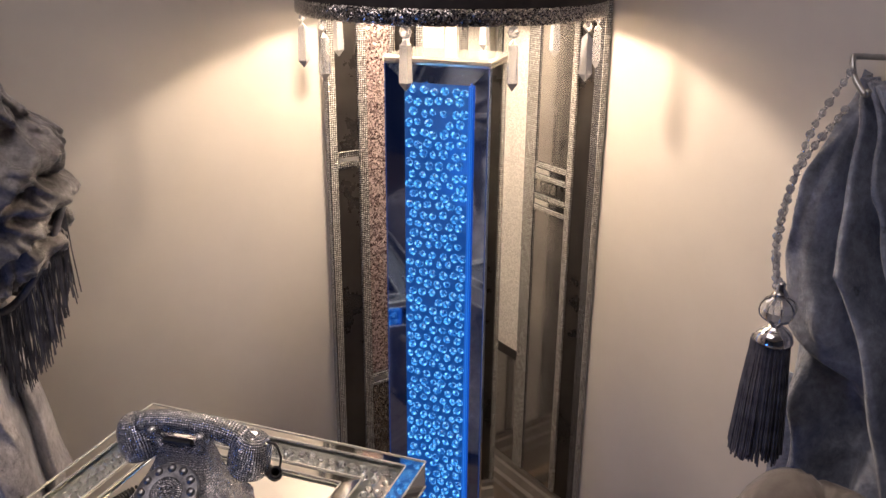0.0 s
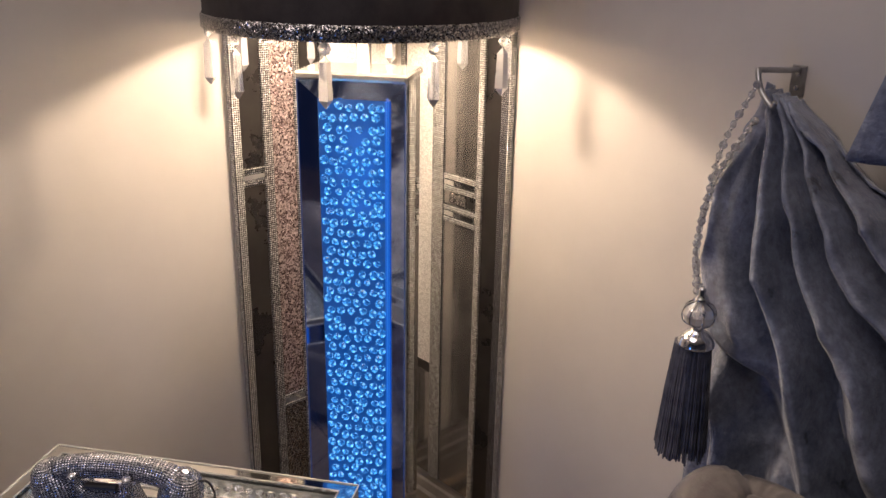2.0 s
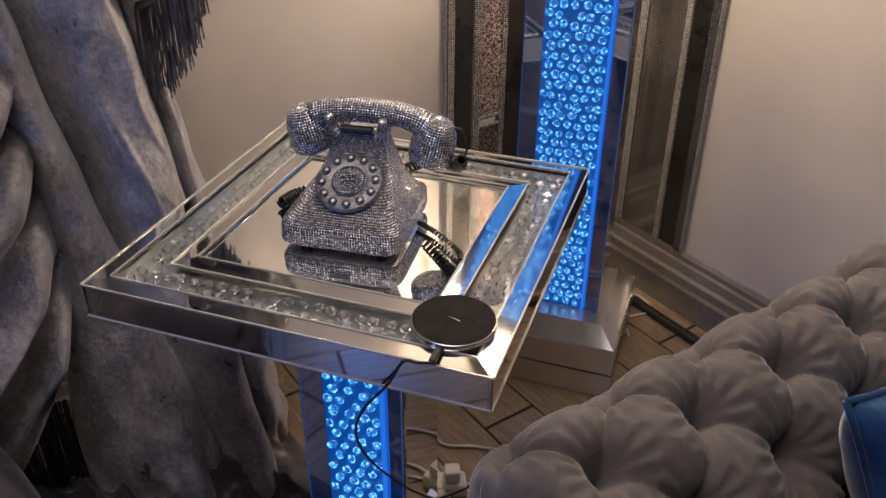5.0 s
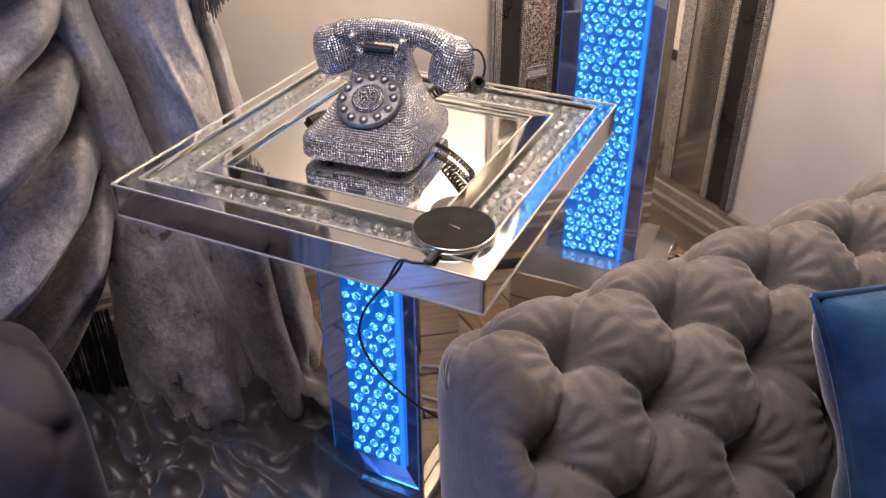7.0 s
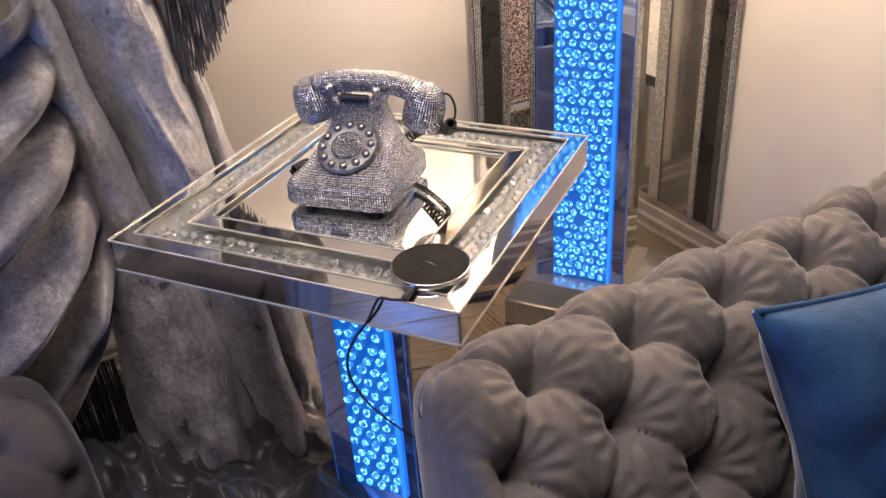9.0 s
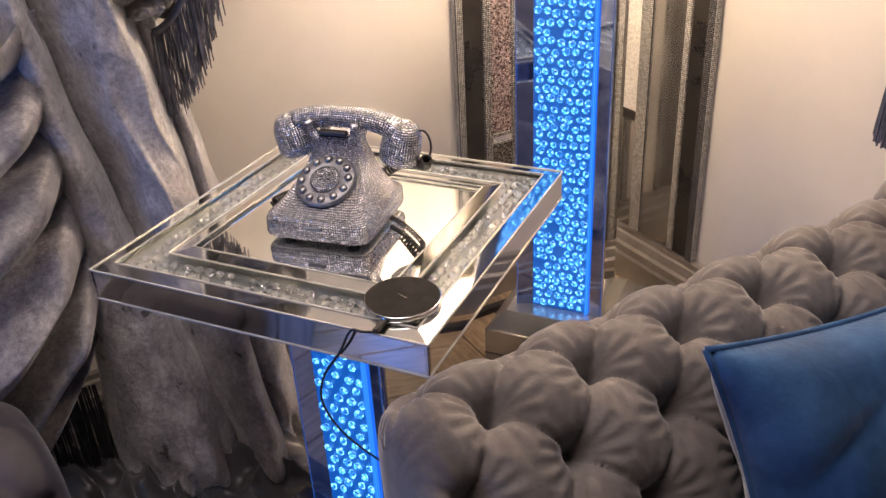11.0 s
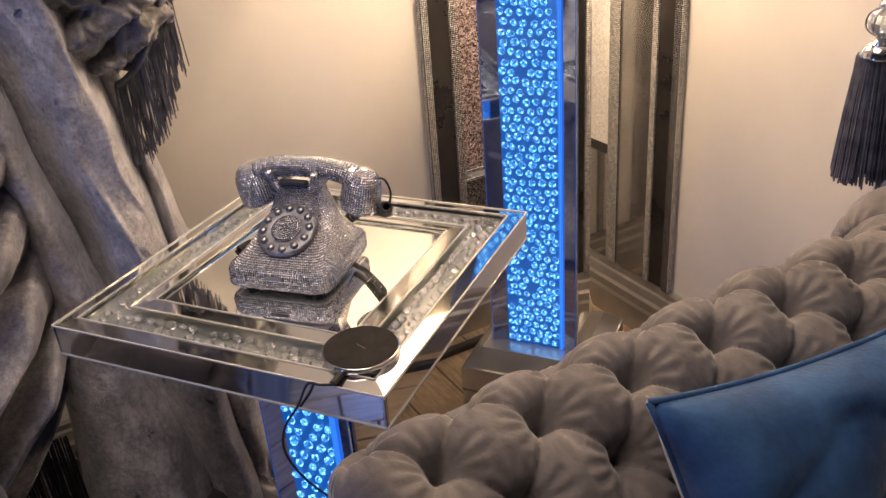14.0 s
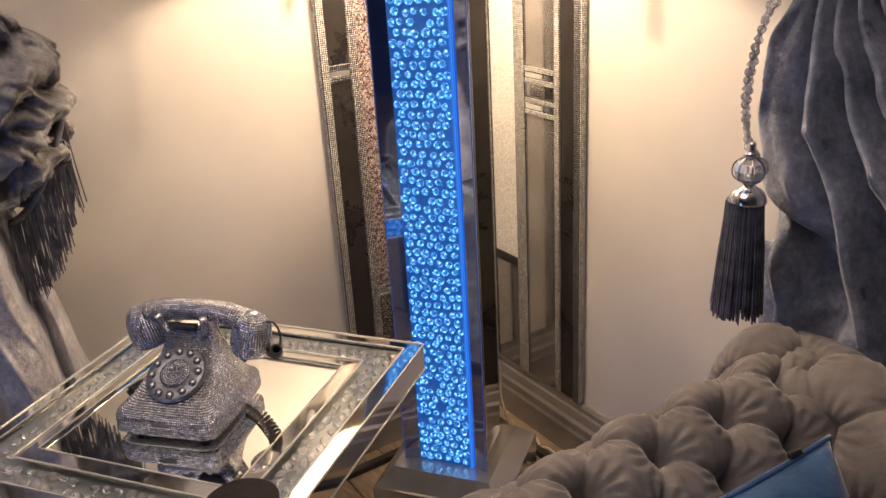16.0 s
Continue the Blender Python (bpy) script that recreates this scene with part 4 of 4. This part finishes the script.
def main_fall(u, v):
    z = 1.95 * (1 - v) + 0.03 + v * (0.035 * math.sin(5.0 * u + 0.6) + 0.05 * u ** 5)
    one, two = lerp_keys(VALLEY_ONE, z), lerp_keys(VALLEY_TWO, z)
    y = lerp_keys(FALL_LEFT, z) * (1 - u) + lerp_keys(FALL_RIGHT, z) * u
    if u < one:
        x = 0.105 * panel(u / one, 1.0)
    elif u < two:
        x = 0.125 * panel((u - one) / (two - one), 1.35) - 0.004
    else:
        x = 0.055 * panel((u - two) / (1 - two), 0.8) - 0.012
    low = smooth01((0.62 - z) / 0.55)
    soft = noise.noise(Vector((u * 4, z * 6, 5.0)))
    long = (1 - abs(noise.noise(Vector((u * 7.0 + z * 1.2, z * 2.0, 2.2))))) ** 3
    drag = (1 - abs(noise.noise(Vector((u * 2.5 + z * 6.5, z * 2.0 - u * 3.0, 8.1))))) ** 4
    x += -0.335 + 0.13 * low * (0.55 + 0.45 * math.sin(math.pi * u)) + 0.010 * soft + 0.014 * long + 0.013 * drag * math.sin(math.pi * u)
    hem = smooth01((0.24 - z) / 0.2)
    x += hem * 0.028 * noise.noise(Vector((u * 16, z * 12, 4.0)))
    return (x, y + 0.008 * soft + hem * 0.015 * noise.noise(Vector((u * 9, z * 14, 1.0))), max(z, 0.012))


part("fall", sheet(170, 230, main_fall, 0.003), M_CRUSHED, curtain, smooth=True)


def pool(u, v):
    x, y = -0.46 + 0.62 * u, -0.42 + 0.74 * v
    edge = smooth01((0.5 - abs(u - 0.47)) / 0.16) * smooth01((0.5 - abs(v - 0.5)) / 0.12)
    p = Vector((x * 5.0, y * 5.0, 7.0))
    w = Vector((noise.noise(p), noise.noise(p + Vector((5, 2, 1))), 0))
    q = Vector((x * 9.0 - y * 3.0, y * 4.5 + x * 2.0, 1.5)) + w * 0.9
    ridge = (1 - abs(noise.noise(q))) ** 3
    ridge2 = (1 - abs(noise.noise(Vector((x * 5 + y * 13, y * 6 - x * 11, 3.0)) + w * 0.8))) ** 3
    ridge3 = (1 - abs(noise.noise(Vector((x * 15 - y * 7, y * 16 + x * 6, 9.0)) + w * 0.9))) ** 3
    heap = 0.055 * smooth01((0.02 - x) / 0.3) * smooth01((0.30 - y) / 0.2)
    zz = 0.005 + edge * (0.012 + heap + 0.045 * ridge + 0.026 * ridge2 + 0.011 * ridge3)
    return (x + 0.03 * w.x * edge, y + 0.03 * w.y * edge, zz)


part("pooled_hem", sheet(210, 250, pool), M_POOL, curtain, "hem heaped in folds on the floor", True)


def swag(u, v):
    """The tied-back bundle: a drooping bag of cloth with slanting folds."""
    a = math.pi * (u - 0.5)
    z = 1.15 - 0.32 * v + 0.035 * math.sin(math.pi * u)
    width = lerp_keys([(0, 0.05), (0.18, 0.115), (0.45, 0.135), (0.75, 0.115), (1.0, 0.05)], v)
    y = 0.185 + width * math.sin(a) - 0.02 * v
    x = -0.32 + (0.02 + 0.80 * width) * math.cos(a)
    f = fold(2.6 * u + 3.6 * v + 0.5 * noise.noise(Vector((u * 3, v * 4, 9))), 0.7)
    c = (1 - abs(noise.noise(Vector((u * 6 + v * 7, v * 3 - u * 8, 3.7))))) ** 3
    c2 = (1 - abs(noise.noise(Vector((u * 13 - v * 9, v * 10 + u * 6, 6.3))))) ** 3
    k = 0.042 * f + 0.024 * c + 0.012 * c2 - 0.022
    x += k * (0.35 + 0.65 * math.cos(a)) - 0.02
    y += 0.45 * k * math.sin(a) + 0.010 * noise.noise(Vector((u * 6, v * 7, 6.2)))
    return (x, y, z)


part("bunched_swag", sheet(140, 130, swag, 0.003), M_CRUSHED_BACKLIT, curtain, "bunched swag of crushed velvet", True)
line = [(-0.275 + 0.02 * math.sin(3.1 * t), 0.190 + 0.110 * t, 0.835 + 0.15 * t ** 1.5) for t in np.linspace(0, 1, 46)]
part("fringe_band", tube(line, 0.006, 8), M_FRINGE, curtain, "braid", True)
fringe(curtain, line, 0.135, M_FRINGE, 4, 0.010, 0.0012, per=3, label="hanging thread fringe")

swagged = thing("velvet_swag", "silver-grey crushed velvet swag sagging in curved folds", "curtain", group="velvet curtains")


def sagging(u, v):
    """Curved folds that fall away from the gathered edge."""
    y = 0.03 - 0.75 * u
    drop = 1 - (1 - min(u * 1.25, 1.0)) ** 2
    z = 0.90 - 0.50 * v - (0.12 + 0.24 * v) * drop + 0.20 * max(u - 0.6, 0)
    k = 4.6 * v + 0.35 * noise.noise(Vector((u * 3, v * 3, 0.7))) + 0.3 * u
    x = -0.275 + 0.135 * fold(k, 0.55) * smooth01(u / 0.10) + 0.09 * math.sin(math.pi * min(v * 0.95, 1)) * smooth01(u / 0.25)
    x += 0.018 * noise.noise(Vector((u * 8, v * 9, 3.3))) + 0.016 * (1 - abs(noise.noise(Vector((u * 3 - v * 3, v * 8 + u * 3, 1.8))))) ** 3
    return (x, y, max(z, 0.08))


part("cloth", sheet(160, 150, sagging, 0.003), M_CRUSHED_SHADED, swagged, smooth=True)
hem = [(-0.225, -0.30 + 0.26 * t, 0.29 - 0.02 * t) for t in np.linspace(0, 1, 60)]
fringe(swagged, hem, 0.22, M_FRINGE_BLACK, 8, 0.006, 0.0016, per=3, label="long black thread fringe")

drape = thing("velvet_drape", "blue-grey velvet curtain hooked back in deep folds behind the sofa", "curtain", group="velvet curtains")
DL = [(0.0, 0.412), (0.06, 0.402), (0.12, 0.392), (0.22, 0.375), (0.30, 0.386), (0.38, 0.398), (0.48, 0.420), (0.62, 0.445), (0.8, 0.47), (1.0, 0.48)]
DR = [(0.0, 0.470), (0.10, 0.56), (0.20, 0.655), (0.4, 0.88), (1.0, 1.33)]


def hooked(u, v):
    vv = v ** 1.25
    zl = 1.205 - 1.19 * vv
    zr = 1.185 - 0.62 * v - 0.55 * v ** 3
    uu = u
    x = lerp_keys(DL, vv) * (1 - uu) + lerp_keys(DR, v) * uu
    z = zl * (1 - uu) + zr * uu - 0.06 * math.sin(math.pi * uu) * smooth01(v / 0.3) * (1 - v)
    w = 0.03 * noise.noise(Vector((u * 2.5, v * 4.0, 4.4)))
    low = smooth01((v - 0.38) / 0.12)

    def ridge(centre, width, height):
        d = abs(u + w - centre) / width
        return 1.1 * height * math.exp(-d ** 1.6)
    grow = 0.35 + 0.65 * smooth01(v / 0.25)
    y = 1.228
    k = 4.3 * max(u - 0.20 - 0.05 * v, 0.0) / 0.8 + 0.10 * noise.noise(Vector((u * 3, v * 3, 1.4)))
    t = k - math.floor(k)
    pleat = smooth01(t / 0.74) if t < 0.74 else smooth01((1 - t) / 0.26)
    y -= grow * 0.105 * pleat * smooth01((u - 0.20) / 0.06)
    front = smooth01((v - 0.03) / 0.16) * (1 - smooth01((v - 0.36 - 0.25 * u) / 0.06))
    y -= front * (0.085 * math.exp(-((u - 0.12) / 0.105) ** 4) + 0.03 * (v - 0.1))
    y -= low * (ridge(0.055, 0.045, 0.065) + ridge(0.18 + 0.04 * v, 0.040, 0.070) * smooth01((v - 0.52) / 0.1))
    y += 0.02 * math.exp(-((u - 0.17) / 0.05) ** 2 - ((v - 0.52) / 0.06) ** 2)
    fine = (1 - abs(noise.noise(Vector((u * 6 + v * 5, v * 7 - u * 4, 2.8))))) ** 5
    y += (0.010 * noise.noise(Vector((u * 11, v * 8, 8.8))) - 0.016 * fine) * smooth01(v / 0.1)
    return (x, min(max(y, 1.075), 1.262), max(z, 0.012))


part("cloth", sheet(200, 170, hooked, 0.003), M_DRAPE, drape, smooth=True)


def hanging(u, v):
    x, z = 0.350 + 0.75 * u, 0.70 * (1 - v) + 0.012
    return (x, 1.259 - 0.014 * fold(5 * u + 0.1 * math.sin(4 * v)), z)


part("back_fall", sheet(60, 30, hanging, 0.003), M_DRAPE, drape, "straight fall behind", True)


def upper(u, v):
    """Cloth that comes down from the rail towards the hook."""
    x = 0.560 + 0.9 * u + 0.27 * v * (1 - u)
    z = 1.125 + 0.95 * v - 0.05 * u
    return (x, 1.235 - 0.06 * fold(4.5 * u + 0.4 * v) - 0.03 * v, z)


part("upper_fall", sheet(70, 50, upper, 0.003), M_DRAPE, drape, "upper part swept from the rail", True)

hook = thing("curtain_hook", "steel curtain holdback hook screwed to the wall", "hook")
part("plate", block(0.428, 0.450, YW - 0.004, YW - 0.0005, 1.184, 1.229, 0.001, 1), M_STEEL, hook, "flat steel plate")
for z in (1.196, 1.217):
    part("screw", lathe([(0.0042, 0.0), (0.004, 0.0016), (0.001, 0.002)], 12), M_CHROME, hook, m=pose(0.439, YW - 0.004, z, 90))
part("rod", tube(curve_points([(0.439, YW - 0.004, 1.222), (0.432, 1.235, 1.223), (0.421, 1.190, 1.226), (0.420, 1.180, 1.224), (0.432, 1.172, 1.200), (0.452, 1.168, 1.182), (0.458, 1.166, 1.188)], 30), 0.0042, 10), M_STEEL, hook, "bent steel rod", True)

tie = thing("tassel_tieback", "crystal bead tieback with a grey thread tassel hanging on the drape", "tieback")
bead_small = finish("bead", gem(0.0062, 0.010), M_CRYSTAL)
link_me = finish("link", lathe([(0.0022, -0.001), (0.0030, 0.0), (0.0022, 0.001)], 10), M_CHROME, True)
strands = [[(0.428, 1.167, 1.208), (0.421, 1.112, 1.137), (0.418, 1.087, 1.056), (0.421, 1.072, 0.985), (0.434, 1.062, 0.929)],
           [(0.444, 1.142, 1.163), (0.445, 1.067, 1.107), (0.436, 1.052, 1.046), (0.432, 1.052, 0.985), (0.442, 1.058, 0.929)]]
for st in strands:
    pts = curve_points(st, 22)
    for i, p in enumerate(pts):
        ob = new("bead", bead_small)
        ob.parent, ob.matrix_basis = tie, Matrix.Translation(p) @ pose(0, 0, 0, 80, 0, 30 + 40 * (i % 3))
        if i:
            ob = new("link", link_me)
            ob.parent, ob.matrix_basis = tie, Matrix.Translation((p + pts[i - 1]) / 2) @ pose(0, 0, 0, 90, 30)
    part("cord", tube(pts, 0.0010, 5), M_STEEL, tie, "", True)
TX, TY, TZ = 0.446, 1.057, 0.006
part("finial", lathe([(0.003, 0.934), (0.006, 0.930), (0.005, 0.924), (0.010, 0.918), (0.012, 0.914), (0.006, 0.910)], 24), M_CHROME, tie, "chrome finial", True, pose(TX, TY, TZ))
part("ball", lathe([(0.008, 0.911), (0.019, 0.904), (0.023, 0.893), (0.020, 0.882), (0.009, 0.874)], 10), M_CRYSTAL, tie, "cut crystal ball", m=pose(TX, TY, TZ))
for k in range(8):
    part("filigree_rib", tube(curve_points([(0.010, 0, 0.911), (0.0205, 0, 0.904), (0.0242, 0, 0.893), (0.0212, 0, 0.882), (0.010, 0, 0.874)], 10), 0.0012, 5), M_CHROME, tie, m=pose(TX, TY, TZ, 0, 0, 45 * k))
part("cap", lathe([(0.008, 0.876), (0.010, 0.868), (0.017, 0.864), (0.0235, 0.858), (0.0265, 0.848), (0.026, 0.845)], 32), M_CHROME, tie, "chrome tassel cap", True, pose(TX, TY, TZ))
rnd = random.Random(12)
bm = lathe([(0.022, 0.848), (0.026, 0.80), (0.029, 0.72), (0.029, 0.685)], 24)
for k in range(230):
    a, f = rnd.uniform(0, 6.283), rnd.uniform(0.9, 1.0)
    r0, r1 = 0.0255 * f, rnd.uniform(0.028, 0.0385)
    zb = rnd.uniform(0.664, 0.684)
    c, s = math.cos(a), math.sin(a)
    join(bm, tube([(r0 * c, r0 * s, 0.847), ((r0 * 0.55 + r1 * 0.45) * c * 1.04, (r0 * 0.55 + r1 * 0.45) * s * 1.04, 0.77), (r1 * c, r1 * s, zb)], 0.0014, 4))
part("tassel_threads", bm, M_FRINGE, tie, "grey-blue thread skirt", m=pose(TX - 0.004, TY, TZ))



# ---- cables and small things on the floor ----
def floor_cable(label, keys, r, mat):
    ob = thing("cable", label, "cable")
    part("lead", tube(curve_points(keys, 60), r, 7), mat, ob, "", True)
    return ob


floor_cable("white mains cable looping on the floor behind the lamp", [(-0.26, 1.10, 0.004), (-0.22, 1.17, 0.004), (-0.18, 1.21, 0.004), (-0.12, 1.19, 0.004), (-0.13, 1.12, 0.004), (-0.08, 1.08, 0.004)], 0.003, M_CABLE_W)
floor_cable("white cable hanging behind the lamp to the floor", [(-0.255, 1.06, 0.32), (-0.258, 1.125, 0.24), (-0.260, 1.13, 0.15), (-0.250, 1.14, 0.08), (-0.285, 1.185, 0.006), (-0.255, 1.215, 0.004), (-0.205, 1.20, 0.004), (-0.209, 1.15, 0.004), (-0.238, 1.11, 0.004)], 0.0028, M_CABLE_W)
floor_cable("white cable lying on the planks by the table", [(-0.245, 0.545, 0.012), (-0.20, 0.575, 0.004), (-0.12, 0.558, 0.004), (-0.04, 0.545, 0.004), (0.01, 0.60, 0.004), (0.10, 0.66, 0.004), (0.34, 0.70, 0.004)], 0.003, M_CABLE_W)
floor_cable("grey cable lying on the planks by the table", [(-0.23, 0.53, 0.010), (-0.15, 0.54, 0.004), (-0.05, 0.52, 0.004), (0.04, 0.50, 0.004), (0.16, 0.56, 0.004), (0.32, 0.62, 0.004)], 0.0025, M_CABLE_W)
plug = thing("mains_plug", "white plastic mains adaptor on the floor", "plug", pose(-0.25, 0.545, 0))
part("body", lathe([(0.029, 0.0), (0.031, 0.004), (0.030, 0.018), (0.018, 0.024), (0.001, 0.024)], 28), M_WHITE, plug, smooth=True)
ext = thing("extension_lead", "white extension socket lying on the floor", "socket", pose(0.05, 0.475, 0, 0, 0, 60))
part("body", block(-0.05, 0.05, -0.02, 0.02, 0.0, 0.028, 0.005, 2), M_WHITE, ext)
for x in (-0.025, 0.025):
    part("plug", block(x - 0.014, x + 0.014, -0.014, 0.014, 0.0285, 0.055, 0.005, 2), M_WHITE, ext)
floor_cable("white cable of the extension socket", [(0.075, 0.52, 0.012), (0.10, 0.56, 0.004), (0.18, 0.60, 0.004), (0.34, 0.64, 0.004)], 0.003, M_CABLE_W)
# Assumed fixture, never in view, placed where the fill light hangs.
light = thing("unseen_ceiling_panel", "assumed square white ceiling panel, unseen, above the fill light", "ceiling light", pose(0.45, -0.15, 2.37))
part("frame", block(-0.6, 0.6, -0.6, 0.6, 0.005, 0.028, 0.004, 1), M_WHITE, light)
# Unseen stand-in for an unknown yellow thing mirrored in the table's edge.
roll = thing("yellow_ring", "yellow ring on the planks under the sofa arm, unseen stand-in", "tape", pose(0.36, 0.66, 0))
part("tape", lathe([(0.034, 0.0), (0.050, 0.0), (0.052, 0.004), (0.052, 0.044), (0.050, 0.048), (0.034, 0.048), (0.034, 0.0)], 40, False), M_YELLOW, roll, smooth=False)
part("core", lathe([(0.031, 0.001), (0.0335, 0.001), (0.0335, 0.047), (0.031, 0.047), (0.031, 0.001)], 40, False), M_DARKTRIM, roll, "dark inner ring")

# ---- floor planks ----
t_, ns_, ln_, b__ = nodes(M_PLANK)
co_ = add(M_PLANK, "ShaderNodeTexCoord")
mp_ = add(M_PLANK, "ShaderNodeMapping", {"Scale": (1.2, 14.0, 1.0)})
oi_ = add(M_PLANK, "ShaderNodeObjectInfo")
ln_.new(co_.outputs["Object"], mp_.inputs["Vector"])
cx_ = add(M_PLANK, "ShaderNodeCombineXYZ")
ml_ = add(M_PLANK, "ShaderNodeMath", {1: 37.0}, op="MULTIPLY")
ln_.new(oi_.outputs["Random"], ml_.inputs[0])
ln_.new(ml_.outputs[0], cx_.inputs["Y"])
ln_.new(cx_.outputs[0], mp_.inputs["Location"])
n_ = add(M_PLANK, "ShaderNodeTexNoise", {"Scale": 7.0, "Detail": 8.0, "Roughness": 0.65})
ln_.new(mp_.outputs["Vector"], n_.inputs["Vector"])
r_ = ramp(M_PLANK, [(0.3, (0.18, 0.13, 0.085)), (0.7, (0.44, 0.33, 0.22))])
ln_.new(n_.outputs["Fac"], r_.inputs["Fac"])
ln_.new(r_.outputs["Color"], b__.inputs["Base Color"])
bp_ = add(M_PLANK, "ShaderNodeBump", {"Strength": 0.2, "Distance": 0.002})
ln_.new(n_.outputs["Fac"], bp_.inputs["Height"])
ln_.new(bp_.outputs["Normal"], b__.inputs["Normal"])
plank_me = finish("plank", block(-0.597, 0.597, -0.0585, 0.0585, -0.004, 0.0, 0.0015, 1), M_PLANK)
rnd = random.Random(5)
for j in range(33):
    y = ROOM_Y + 0.06 + 0.12 * j
    off = rnd.uniform(0, 1.2)
    for i in range(5):
        x = XW - 1.2 + off + 1.2 * i
        x0, x1 = max(x - 0.597, XW + 0.002), min(x + 0.597, ROOM_X - 0.002)
        if x1 - x0 > 0.03 and y < YW - 0.06:
            ob = new("plank", plank_me)
            ob.parent, ob.matrix_basis = floor, pose((x0 + x1) / 2, y, 0) @ Matrix.Diagonal(((x1 - x0) / 1.194, 1, 1, 1))
